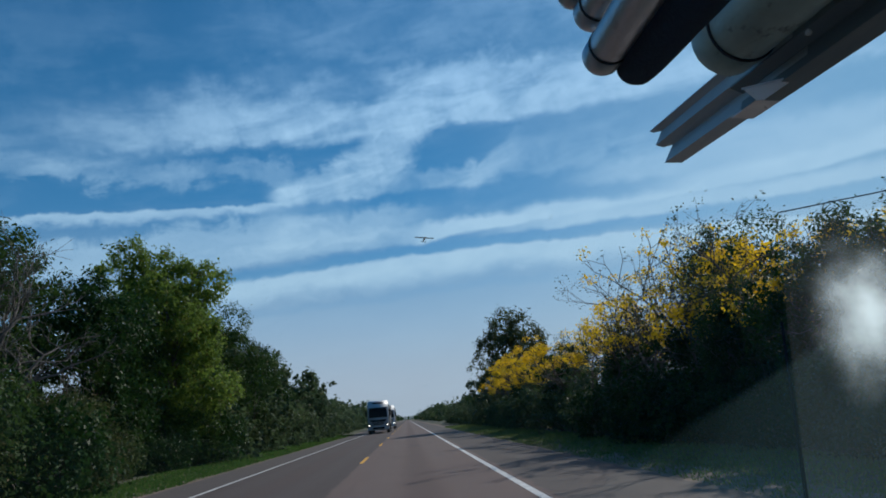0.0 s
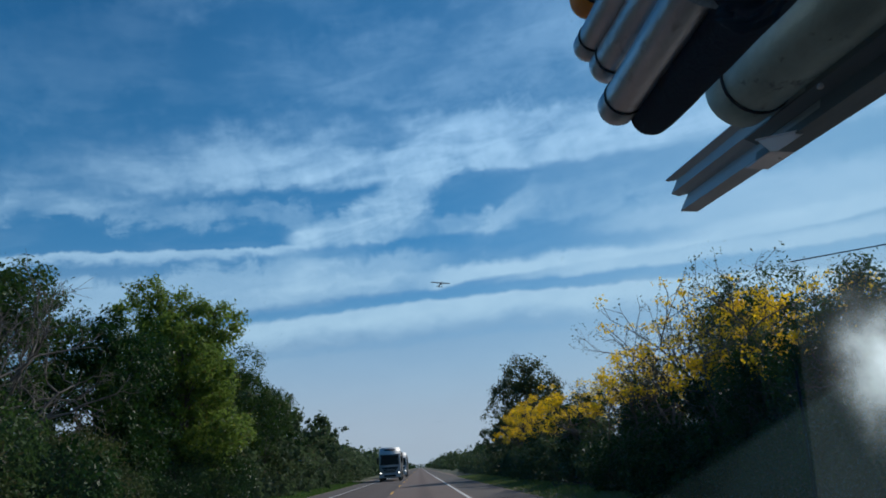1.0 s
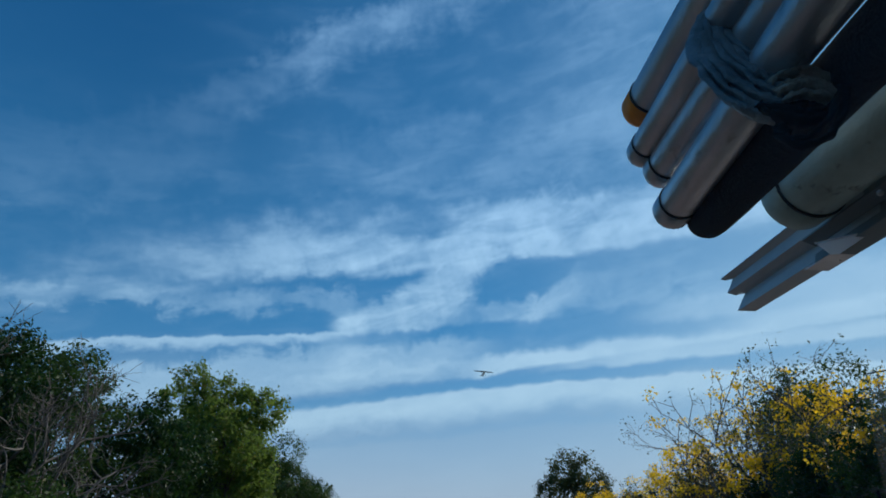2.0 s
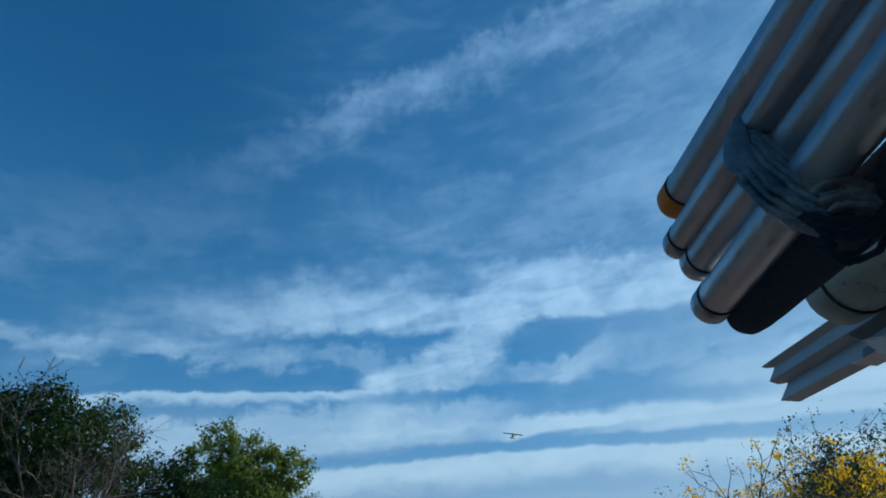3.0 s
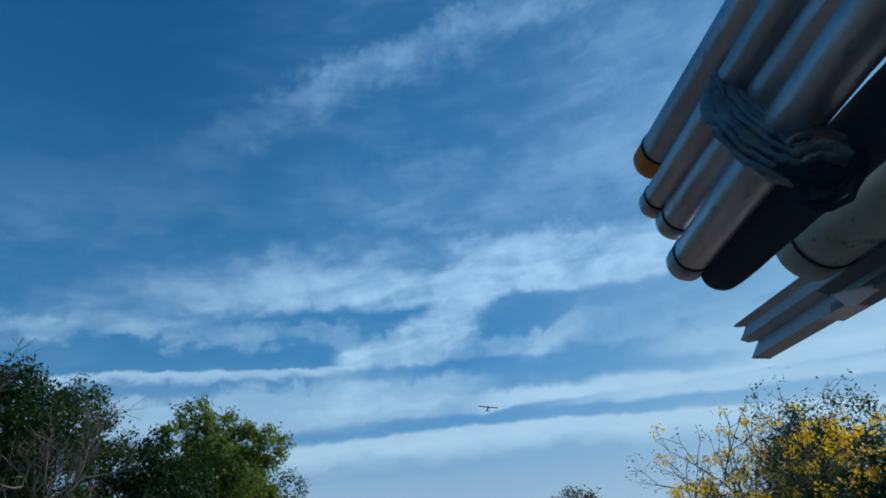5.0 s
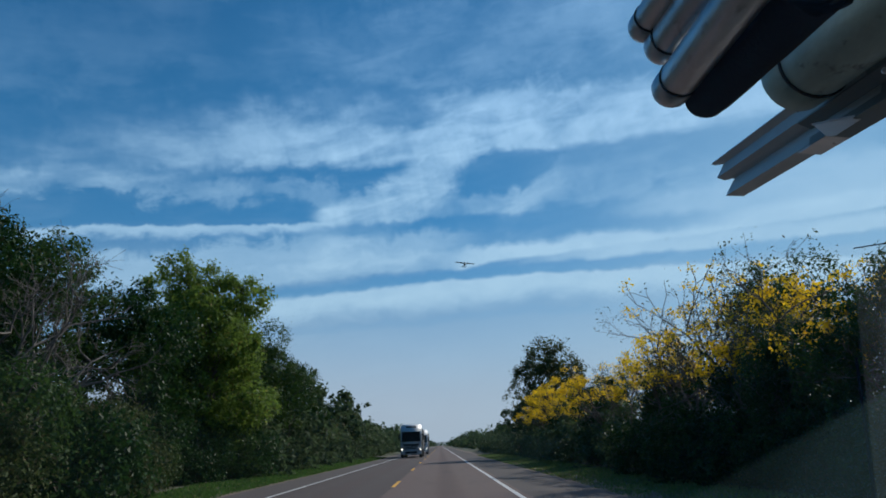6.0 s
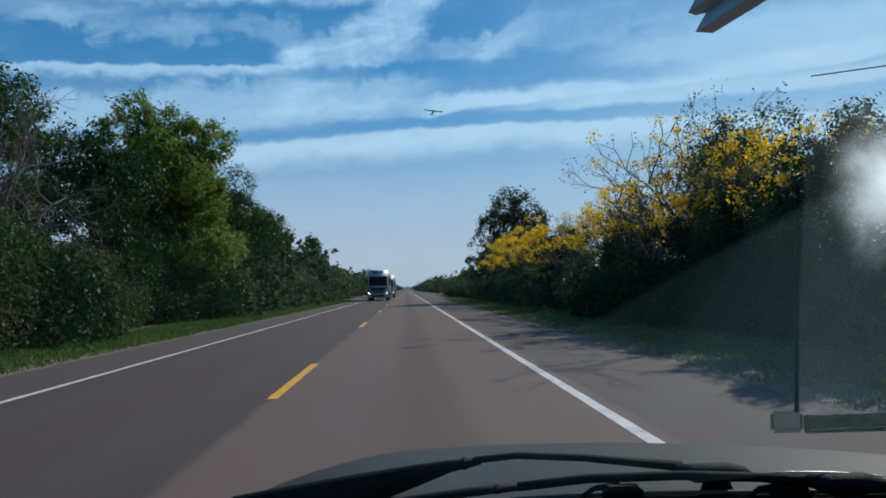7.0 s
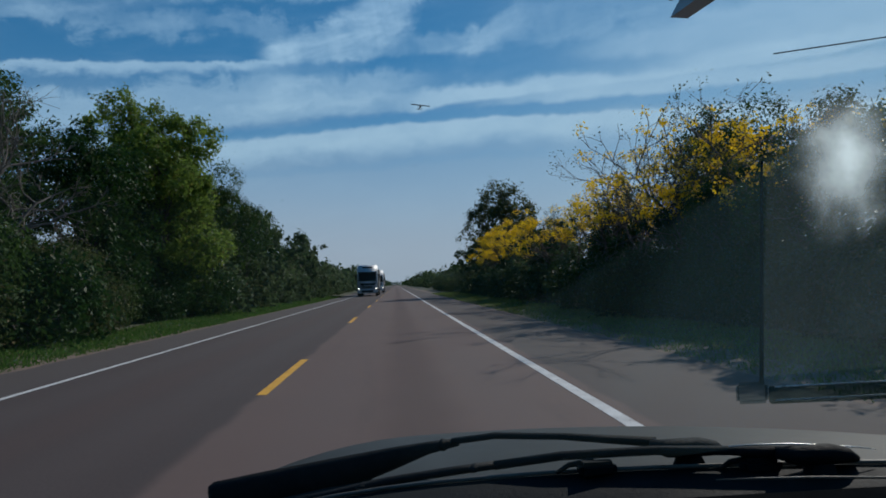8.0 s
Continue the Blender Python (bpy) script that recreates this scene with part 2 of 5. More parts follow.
def road_material():
    m = bpy.data.materials.new("asphalt")
    m.use_nodes = True
    k = Nodes(m.node_tree)
    pos = k.add("ShaderNodeTexCoord").outputs["Object"]
    sep = k.add("ShaderNodeSeparateXYZ")
    k.put(sep.inputs[0], pos)
    x, y = sep.outputs[0], sep.outputs[1]
    wob = k.math("MULTIPLY", k.math("SUBTRACT", k.noise(k.xyz(0.0, y, 0.0), 0.6, 3.0), 0.5), 0.25)
    xw = k.math("ADD", x, wob)
    old = k.mix(k.noise(pos, 0.7, 5.0), (0.068, 0.048, 0.046), (0.053, 0.039, 0.038))
    newer = k.mix(k.noise(pos, 0.5, 5.0), (0.158, 0.104, 0.091), (0.129, 0.087, 0.077))
    c = k.mix(k.step(xw, -1.75, -1.60), old, newer)
    # a darker oily band between the paler wheel tracks
    for centre, wide, amount in ((0.22, 0.30, 0.62), (-3.35, 0.30, 0.5)):
        band = k.step(k.math("ABSOLUTE", k.math("SUBTRACT", xw, centre)), 0.10, wide + 0.30, amount, 0.0)
        c = k.mix(band, c, (0.078, 0.046, 0.041))
    for centre, wide, amount in ((-0.75, 0.25, 0.22), (1.15, 0.30, 0.22), (-2.5, 0.25, 0.12), (-4.2, 0.25, 0.12)):
        band = k.step(k.math("ABSOLUTE", k.math("SUBTRACT", xw, centre)), 0.10, wide + 0.30, amount, 0.0)
        c = k.mix(band, c, (0.135, 0.106, 0.100))
    shoulder = k.mix(k.noise(pos, 0.8, 6.0), (0.086, 0.070, 0.066), (0.068, 0.056, 0.053))
    c = k.mix(k.step(xw, 2.20, 2.32), c, shoulder)
    c = k.mix(k.step(xw, -5.25, -5.12, 1.0, 0.0), c, shoulder)
    stain = k.noise(k.xyz(k.math("MULTIPLY", x, 1.2), k.math("MULTIPLY", y, 0.12), 2.0), 1.0, 6.0, 0.6)
    c = k.mix(k.step(stain, 0.55, 0.75, 0.0, 0.4), c, (0.045, 0.041, 0.042))
    grit = k.noise(pos, 42.0, 4.0, 0.75)
    c = k.mix(k.step(grit, 0.3, 0.8, 0.0, 0.62), c, (0.11, 0.086, 0.076))
    p = k.add("ShaderNodeBsdfPrincipled")
    k.put(p.inputs["Base Color"], c)
    p.inputs["Roughness"].default_value = 0.9
    p.inputs["Specular IOR Level"].default_value = 0.3
    b = k.add("ShaderNodeBump")
    b.inputs["Strength"].default_value, b.inputs["Distance"].default_value = 0.35, 0.006
    k.put(b.inputs["Height"], grit)
    k.put(p.inputs["Normal"], b.outputs[0])
    out = k.add("ShaderNodeOutputMaterial")
    k.put(out.inputs[0], p.outputs[0])
    return m


M_ROAD = road_material()
M_GROUND = surface("soil_and_grass", (0.060, 0.075, 0.028), 0.95, colour2=(0.085, 0.075, 0.045), scale=0.6, bump=0.6, bump_scale=12, spots=(0.13, 0.10, 0.07))
M_WHITE = surface("road_paint_white", (0.72, 0.72, 0.70), 0.7, colour2=(0.55, 0.54, 0.52), scale=3.0, bump=0.3, bump_scale=70, spots=(0.32, 0.30, 0.29))
M_YELLOW = surface("road_paint_yellow", (0.82, 0.42, 0.03), 0.7, colour2=(0.70, 0.35, 0.03), scale=3.0, bump=0.3, bump_scale=70, spots=(0.25, 0.18, 0.09))
M_DIRT = surface("reddish_dirt", (0.20, 0.135, 0.10), 0.95, colour2=(0.15, 0.11, 0.085), scale=1.4, bump=0.7, bump_scale=25, spots=(0.09, 0.085, 0.05))
M_BARK = surface("bark", (0.075, 0.062, 0.050), 0.9, colour2=(0.12, 0.105, 0.09), scale=5.0, bump=0.8, bump_scale=22, stretch=(1, 1, 0.3))
M_PALEBARK = surface("pale_bark", (0.16, 0.14, 0.12), 0.9, colour2=(0.10, 0.088, 0.075), scale=5.0, bump=0.8, bump_scale=22, stretch=(1, 1, 0.3))
M_LEAF_DARK = leaf_material("leaves_dark", (0.007, 0.024, 0.007), (0.036, 0.092, 0.020), 0.42, 0.25, (0.07, 0.06, 0.025), 0.02)
M_LEAF_MID = leaf_material("leaves_mid", (0.014, 0.037, 0.009), (0.060, 0.116, 0.025), 0.45, 0.32, (0.10, 0.09, 0.03), 0.03)
M_LEAF_LIGHT = leaf_material("leaves_light", (0.048, 0.105, 0.017), (0.190, 0.275, 0.048), 0.45, 0.46, (0.22, 0.17, 0.05), 0.04)
M_LEAF_OLIVE = leaf_material("leaves_olive", (0.032, 0.050, 0.018), (0.095, 0.125, 0.042), 0.5, 0.3, (0.13, 0.10, 0.05), 0.10)
# paler green with the haze of distance put into the leaf colour
M_LEAF_HAZY = leaf_material("leaves_hazed", (0.034, 0.064, 0.030), (0.105, 0.155, 0.068), 0.5, 0.32, (0.12, 0.11, 0.06), 0.04)
M_FLOWER = leaf_material("yellow_flowers", (0.84, 0.50, 0.010), (0.95, 0.68, 0.03), 0.55, 0.45)
M_GRASS = leaf_material("grass_blades", (0.045, 0.108, 0.020), (0.100, 0.195, 0.042), 0.75, 0.3, (0.20, 0.19, 0.08), 0.08)
M_GRASS_DRY = leaf_material("dry_grass_blades", (0.090, 0.150, 0.040), (0.190, 0.265, 0.085), 0.75, 0.3, (0.22, 0.19, 0.09), 0.20)

# ---------------------------------------------------------------- mesh helpers


def mesh_from(name, verts, faces, material, smooth=False):
    me = bpy.data.meshes.new(name)
    me.from_pydata([tuple(v) for v in verts], [], faces)
    me.materials.append(material)
    if smooth:
        me.polygons.foreach_set("use_smooth", [True] * len(me.polygons))
    me.update()
    return me


def quads_mesh(name, pts, material):
    """A mesh of loose quads from an (n, 4, 3) array."""
    n = len(pts)
    me = bpy.data.meshes.new(name)
    me.vertices.add(4 * n)
    me.vertices.foreach_set("co", np.asarray(pts, dtype=np.float32).ravel())
    me.loops.add(4 * n)
    me.loops.foreach_set("vertex_index", np.arange(4 * n, dtype=np.int32))
    me.polygons.add(n)
    me.polygons.foreach_set("loop_start", np.arange(0, 4 * n, 4, dtype=np.int32))
    me.update(calc_edges=True)
    me.materials.append(material)
    return me


def part(name, me, parent=None, label=""):
    """Links a mesh (or a bmesh's mesh) as one object under a thing or a part."""
    ob = new(name, me)
    if parent is not None:
        ob.parent = parent
    if label:
        tagged(ob, label)
    return ob


def thing(name, label, category, group="", kind="", at=(0, 0, 0), me=None):
    ob = new(name, me)
    ob.location = at
    return tagged(ob, label, category, group, kind)


def sweep(points, radii, sides=8, cap=True, up=(0, 0, 1), turn=0.0):
    """Verts and faces of a tube along points; radii: one for each point or one (w, h) pair each."""
    pts = [Vector(p) for p in points]
    verts, faces = [], []
    for i, p in enumerate(pts):
        d = (pts[min(i + 1, len(pts) - 1)] - pts[max(i - 1, 0)]).normalized()
        ref = Vector(up)
        if abs(d.dot(ref)) > 0.97:
            ref = Vector((1, 0, 0))
        a = d.cross(ref).normalized()
        b = a.cross(d).normalized()
        r = radii[i] if isinstance(radii, (list, tuple)) else radii
        rw, rh = r if isinstance(r, tuple) else (r, r)
        for s in range(sides):
            g = 2 * pi * s / sides + turn
            verts.append(p + a * (rw * cos(g)) + b * (rh * sin(g)))
    for i in range(len(pts) - 1):
        for s in range(sides):
            t = (s + 1) % sides
            faces.append((i * sides + s, i * sides + t, (i + 1) * sides + t, (i + 1) * sides + s))
    if cap:
        faces.append(tuple(range(sides - 1, -1, -1)))
        faces.append(tuple(range((len(pts) - 1) * sides, len(pts) * sides)))
    return verts, faces


def merge(*pieces):
    verts, faces = [], []
    for v, f in pieces:
        o = len(verts)
        verts += list(v)
        faces += [tuple(i + o for i in q) for q in f]
    return verts, faces


def tube(name, points, radii, material, parent, sides=16, label="", smooth=True, up=(0, 0, 1), turn=0.0):
    v, f = sweep(points, radii, sides, up=up, turn=turn)
    me = mesh_from(name, v, f, material, False)
    if smooth:
        me.polygons.foreach_set("use_smooth", [len(p.vertices) == 4 for p in me.polygons])
    return part(name, me, parent, label)


def box_verts(lo, hi, bevel=0.0):
    bm = bmesh.new()
    bmesh.ops.create_cube(bm, size=1.0)
    for v in bm.verts:
        for a in range(3):
            v.co[a] = lo[a] + (v.co[a] + 0.5) * (hi[a] - lo[a])
    if bevel:
        bmesh.ops.bevel(bm, geom=bm.edges[:], offset=bevel, segments=2, affect="EDGES", clamp_overlap=True)
    return bm


def bm_mesh(name, bm, material, smooth=False):
    me = bpy.data.meshes.new(name)
    bm.normal_update()
    bm.to_mesh(me)
    bm.free()
    me.materials.append(material)
    if smooth:
        me.polygons.foreach_set("use_smooth", [True] * len(me.polygons))
    return me


def box(name, lo, hi, material, parent, bevel=0.0, label=""):
    return part(name, bm_mesh(name, box_verts(lo, hi, bevel), material), parent, label)


# ---------------------------------------------------------------- ground and road
def strip_grid(xs, ys, height):
    verts = [(x, y, height(x, y)) for y in ys for x in xs]
    n = len(xs)
    faces = [(j * n + i, j * n + i + 1, (j + 1) * n + i + 1, (j + 1) * n + i) for j in range(len(ys) - 1) for i in range(n - 1)]
    return verts, faces


def ground_height(x, y):
    side = max(0.0, x - 4.3, -6.6 - x)
    bumps = 0.05 * noise.noise(Vector((x * 0.5, y * 0.3, 0))) if abs(x) < 60 and side > 0.3 else 0.0
    return -0.03 + min(side * 0.05, 0.12) + bumps * min(1.0, side)


gx = [-3000, -900, -300, -100, -50, -30, -20, -16, -13, -11, -10, -9, -8, -7.4, -6.9, -6.6, -6.3, -3, 0, 3, 4.1, 4.35, 4.6, 5, 5.5, 6, 7, 8, 9, 10, 12, 15, 20, 30, 50, 100, 300, 900, 3000]
gy = [-400, -120, -60, -40] + [-30 + 1.5 * i for i in range(80)] + [95, 105, 120, 140, 170, 220, 300, 500, 900, 2000, 4500]
v, f = strip_grid(gx, gy, ground_height)
ground = tagged(part("ground", mesh_from("ground", v, f, M_GROUND, True)), "flat grassy ground with bare soil beside the highway", "ground", kind="structure")

road_edge = lambda y, s: 0.10 * noise.noise(Vector((s * 7.0, y * 0.35, 1.0))) + 0.06 * noise.noise(Vector((s * 3.0, y * 1.7, 4.0)))
ry = [-60 + 1.0 * i for i in range(160)] + [100 + 10 * i for i in range(40)] + [520, 700, 1000, 1600, 3000]
verts, faces = [], []
for y in ry:
    for x in (-6.75 + road_edge(y, -1), -5.1, -3.4, -1.6, 0.4, 2.1, 3.4, 4.45 + road_edge(y, 1)):
        verts.append((x, y, 0.0))
for j in range(len(ry) - 1):
    for i in range(7):
        faces.append((j * 8 + i, j * 8 + i + 1, j * 8 + 9 + i, j * 8 + 8 + i))
road = tagged(part("road", mesh_from("road", verts, faces, M_ROAD)), "straight two-lane asphalt highway with paved shoulders", "road", kind="structure")


def dirt_strip(name, inner, outer, seed, label):
    ys = [-40 + 0.8 * i for i in range(200)] + [122 + 12 * i for i in range(30)]
    vv = []
    for y in ys:
        a = inner + 0.02
        b = outer + 0.28 * noise.noise(Vector((seed, y * 0.28, 0))) + 0.14 * noise.noise(Vector((seed, y * 1.3, 3)))
        vv += [(a, y, -0.008), ((a + b) / 2, y, 0.012 + 0.012 * noise.noise(Vector((seed, y * 2.0, 7)))), (b, y, ground_height(b, y) + 0.006)]
    ff = []
    for i in range(len(ys) - 1):
        for j in range(2):
            q = (3 * i + j, 3 * i + j + 1, 3 * i + 4 + j, 3 * i + 3 + j)
            ff.append(q if outer > inner else q[::-1])
    return tagged(part(name, mesh_from(name, vv, ff, M_DIRT, True)), label, "soil", kind="structure")


dirt_strip("dirt_verge", 4.25, 5.35, 3.0, "bare reddish dirt along the edge of the shoulder")
dirt_strip("dirt_verge", -6.55, -7.25, 9.0, "narrow bare dirt along the edge of the shoulder")


def painted_line(name, x, w, y0, y1, material, label):
    ys = [y0]
    while ys[-1] < y1:
        ys.append(ys[-1] + (0.5 if ys[-1] < 40 else 20))
    vv = []
    for y in ys:
        e = 0.008 * noise.noise(Vector((x, y * 2.1, 0)))
        vv += [(x - w / 2 + e, y, 0.004), (x + w / 2 + e, y, 0.004)]
    ff = [(2 * i, 2 * i + 1, 2 * i + 3, 2 * i + 2) for i in range(len(ys) - 1)]
    return tagged(part(name, mesh_from(name, vv, ff, material)), label, "road marking", kind="structure")


painted_line("edge_line", 2.04, 0.145, -30, 1500, M_WHITE, "solid white painted edge line beside the shoulder")
painted_line("edge_line", -5.05, 0.105, -30, 1500, M_WHITE, "solid white painted edge line on the oncoming side")
dash_me = None
for i in range(-2, 40):
    y0 = 8.6 + 16.0 * i
    if dash_me is None:
        dv, df = strip_grid([-0.065, 0.065], [0.1 * a for a in range(41)], lambda x, y: 0.0)
        dv = [(x + 0.006 * noise.noise(Vector((x * 90, y * 5, 0))), y, z) for x, y, z in dv]
        dash_me = mesh_from("lane_dash", dv, df, M_YELLOW)
    d = part("lane_dash", dash_me)
    d.location = (-1.66, y0, 0.004)
    tagged(d, "yellow painted dash on the centre of the road", "road marking", "centre line dashes", "structure")

# ---------------------------------------------------------------- plants
def leaf_quads(centres, normals, size, rng, spread=0.9, aspect=0.45, fold=0.25):
    """Folded rhombic leaves, one for each centre, facing roughly along the normals."""
    n = len(centres)
    nrm = normals + rng.normal(0, spread, (n, 3))
    nrm /= np.linalg.norm(nrm, axis=1)[:, None] + 1e-9
    ax = rng.normal(0, 1, (n, 3)) + np.array((0, 0, -0.5))
    ax -= nrm * (ax * nrm).sum(1)[:, None]
    ax /= np.linalg.norm(ax, axis=1)[:, None] + 1e-9
    bx = np.cross(nrm, ax)
    s = (size * rng.uniform(0.6, 1.35, n))[:, None]
    tip, root = centres + ax * s * 0.5, centres - ax * s * 0.5
    lift = nrm * s * fold * 0.4
    left, right = centres + bx * s * aspect * 0.5 + lift, centres - bx * s * aspect * 0.5 + lift
    return np.stack([root, right, tip, left], axis=1)


def lobes_for(rng, height, radius, base, count, lump=1.0):
    out = []
    for i in range(count):
        h = base + (height - base) * rng.uniform(0.06, 0.94)
        u = (h - base) / (height - base)
        reach = radius * (0.55 + 0.6 * sin(pi * min(1.0, u * 0.85 + 0.16))) * rng.uniform(0.25, 0.95)
        g = rng.uniform(0, 2 * pi)
        r = radius * rng.uniform(0.26, 0.48) * lump
        out.append((np.array((reach * cos(g), reach * sin(g), max(h, base + r * 0.4))), r))
    return out


def lobe_leaves(rng, lobes, per_area, size, loosen=0.18):
    cs, ns = [], []
    for c, r in lobes:
        n = int(per_area * r * r * 12)
        n = max(n, 40)
        d = rng.normal(0, 1, (n, 3))
        d /= np.linalg.norm(d, axis=1)[:, None]
        # sprays: gather the leaves round random spots of the lobe
        k = max(6, n // 26)
        spots = rng.normal(0, 1, (k, 3))
        spots /= np.linalg.norm(spots, axis=1)[:, None]
        spots *= rng.uniform(0.72, 1.16, k)[:, None]
        pick = rng.integers(0, k, n)
        p = spots[pick] + rng.normal(0, loosen, (n, 3))
        cs.append(c + p * r)
        ns.append(p / (np.linalg.norm(p, axis=1)[:, None] + 1e-9) + np.array((0, 0, 0.45)))
    cs, ns = np.concatenate(cs), np.concatenate(ns)
    keep = np.ones(len(cs), bool)
    for c, r in lobes:
        keep &= np.linalg.norm(cs - c, axis=1) > 0.55 * r
    keep &= cs[:, 2] > 0.03
    return leaf_quads(cs[keep], ns[keep], size, rng)


def limb(p, d, length, r0, r1, rng, bend=0.25, n=4, sides=6):
    pts, rr = [Vector(p)], [r0]
    d = Vector(d).normalized()
    for i in range(n):
        d = (d + Vector(rng.normal(0, bend, 3)) * 0.5).normalized()
        pts.append(pts[-1] + d * (length / n))
        rr.append(r0 + (r1 - r0) * (i + 1) / n)
    return pts, rr, d


def branches(rng, start, d, length, r, depth, out, tips, split=(2, 3), spread=0.55, shrink=0.74, up=0.18, bend=0.28):
    pts, rr, end = limb(start, d, length, r, r * 0.66, rng, bend, 4 if depth > 2 else 3)
    out.append(sweep(pts, rr, 6 if depth > 3 else (4 if depth > 1 else 3), cap=False))
    if depth == 0:
        tips.append((np.array(pts[-1]), np.array(end)))
        return
    for i in range(int(rng.integers(split[0], split[1] + 1))):
        nd = (end + Vector(rng.normal(0, spread, 3)) + Vector((0, 0, up))).normalized()
        branches(rng, pts[-1], nd, length * shrink * rng.uniform(0.8, 1.2), r * 0.64, depth - 1, out, tips, split, spread, shrink, up, bend)
    if depth > 1 and rng.random() < 0.5:
        nd = (end + Vector(rng.normal(0, spread * 1.6, 3))).normalized()
        branches(rng, pts[2], nd, length * shrink * 0.8, r * 0.45, max(0, depth - 2), out, tips, split, spread, shrink, up, bend)


def wood_mesh(pieces, material, name="trunk"):
    v, f = merge(*pieces)
    return mesh_from(name, v, f, material, True)


def dense_tree(seed, height, radius, base, lobes, leaf, mat, label, density=26, bark=M_BARK, name="tree", lump=1.0):
    rng = np.random.default_rng(seed)
    ob = thing(name, label, "tree")
    wood = []
    lb = lobes_for(rng, height, radius, base, lobes, lump)
    pts, rr, _ = limb((0, 0, -0.15), (0, 0, 1), height * 0.72, 0.05 + height * 0.018, 0.03, rng, 0.12, 7)
    wood.append(sweep(pts, rr, 8))
    for c, r in lb:
        s = pts[min(len(pts) - 2, max(1, int(len(pts) * (c[2] * 0.62) / (height * 0.72))))]
        mid = (Vector(s) + Vector(c)) * 0.5 + Vector((0, 0, 0.12 * r))
        wood.append(sweep([s, mid, Vector(c)], [0.05, 0.035, 0.012], 5, cap=False))
    part("trunk", wood_mesh(wood, bark), ob)
    part("crown", quads_mesh("crown", lobe_leaves(rng, lb, density, leaf), mat), ob)
    return ob


def bush(seed, height, radius, leaf, mat, label, density=30, lobes=16):
    rng = np.random.default_rng(seed)
    ob = thing("bush", label, "bush")
    lb = []
    for i in range(lobes):
        g, q = rng.uniform(0, 2 * pi), sqrt(rng.uniform(0, 1))
        r = radius * rng.uniform(0.26, 0.42)
        h = rng.uniform(0.12, 1.0) * (height - r) * (1.0 - 0.35 * q)
        lb.append((np.array((radius * 0.75 * q * cos(g), radius * 0.75 * q * sin(g), max(h, r * 0.5))), r))
    wood = []
    for i in range(6):
        d = Vector((rng.normal(0, 0.45), rng.normal(0, 0.45), 1))
        pts, rr, _ = limb((rng.normal(0, 0.15), rng.normal(0, 0.15), -0.1), d, height * rng.uniform(0.7, 1.05), 0.035, 0.008, rng, 0.25, 5)
        wood.append(sweep(pts, rr, 5))
    part("stem_tangle", wood_mesh(wood, M_BARK, "stem_tangle"), ob)
    part("foliage", quads_mesh("foliage", lobe_leaves(rng, lb, density, leaf, 0.2), mat), ob)
    return ob


def branchy_tree(seed, height, label, depth=5, flowers=0, leaves=0, leaf=0.09, mat=None, bark=M_BARK, spread=0.5, split=(2, 3), name="tree", stems=2, flower_share=0.5):
    rng = np.random.default_rng(seed)
    ob = thing(name, label, "tree")
    wood, tips = [], []
    for s in range(stems):
        d = Vector((rng.normal(0, 0.22), rng.normal(0, 0.22), 1))
        branches(rng, Vector((rng.normal(0, 0.12), rng.normal(0, 0.12), -0.1)), d, height * 0.30, 0.028 + 0.011 * height, depth, wood, tips, split, spread)
    top = max(p[2] for p, _ in tips)
    k = height / top
    part("trunk", wood_mesh([([Vector(x) * k for x in v], f) for v, f in wood], bark), ob)
    pos = np.array([p for p, _ in tips]) * k
    if leaves:
        c = np.repeat(pos, leaves, 0)
        c = c + rng.normal(0, 0.11, c.shape)
        part("foliage", quads_mesh("foliage", leaf_quads(c, rng.normal(0, 0.4, c.shape) + np.array((0, 0, 0.6)), leaf, rng), mat), ob)
    if flowers:
        got = pos[(rng.random(len(pos)) < flower_share) & (pos[:, 2] > 0.52 * height)]
        c = np.repeat(got, flowers, 0)
        c = c + rng.normal(0, 0.11, c.shape) * np.array((1.2, 1.2, 0.75))
        part("blossom", quads_mesh("blossom", leaf_quads(c, rng.normal(0, 0.5, c.shape) + np.array((0, 0, 0.7)), 0.085, rng, aspect=0.8), M_FLOWER), ob, "clusters of bright yellow flowers")
    return ob


PARK = []


def place(proto, x, y, turn=0.0, size=1.0, label="", group=""):
    m = Matrix.LocRotScale((x, y, ground_height(x, y) - 0.02), Euler((0, 0, radians(turn))), (size, size, size))
    if proto not in PARK:
        PARK.append(proto)
        proto.matrix_world = m
        ob = proto
    else:
        ob = copy_thing(proto, pose(0, 0, 0))
        ob.matrix_basis = m
    if label:
        ob["label"] = label
    if group:
        ob["group"] = group
    return ob


BUSHES = [
    bush(11, 3.6, 2.2, 0.145, M_LEAF_DARK, "dense dark green roadside bush", 108),
    bush(12, 4.4, 2.3, 0.13, M_LEAF_MID, "dense mid green roadside bush", 140),
    bush(13, 3.2, 2.1, 0.15, M_LEAF_DARK, "low dark green tangled bush", 108),
    bush(14, 4.0, 2.4, 0.125, M_LEAF_OLIVE, "dusty olive green roadside bush", 130),
]
FAR_BUSHES = [
    bush(15, 3.7, 2.3, 0.30, M_LEAF_HAZY, "dense roadside bush in haze-paled green", 18),
    bush(16, 4.2, 2.4, 0.30, M_LEAF_HAZY, "dense roadside bush in haze-paled green", 18),
]
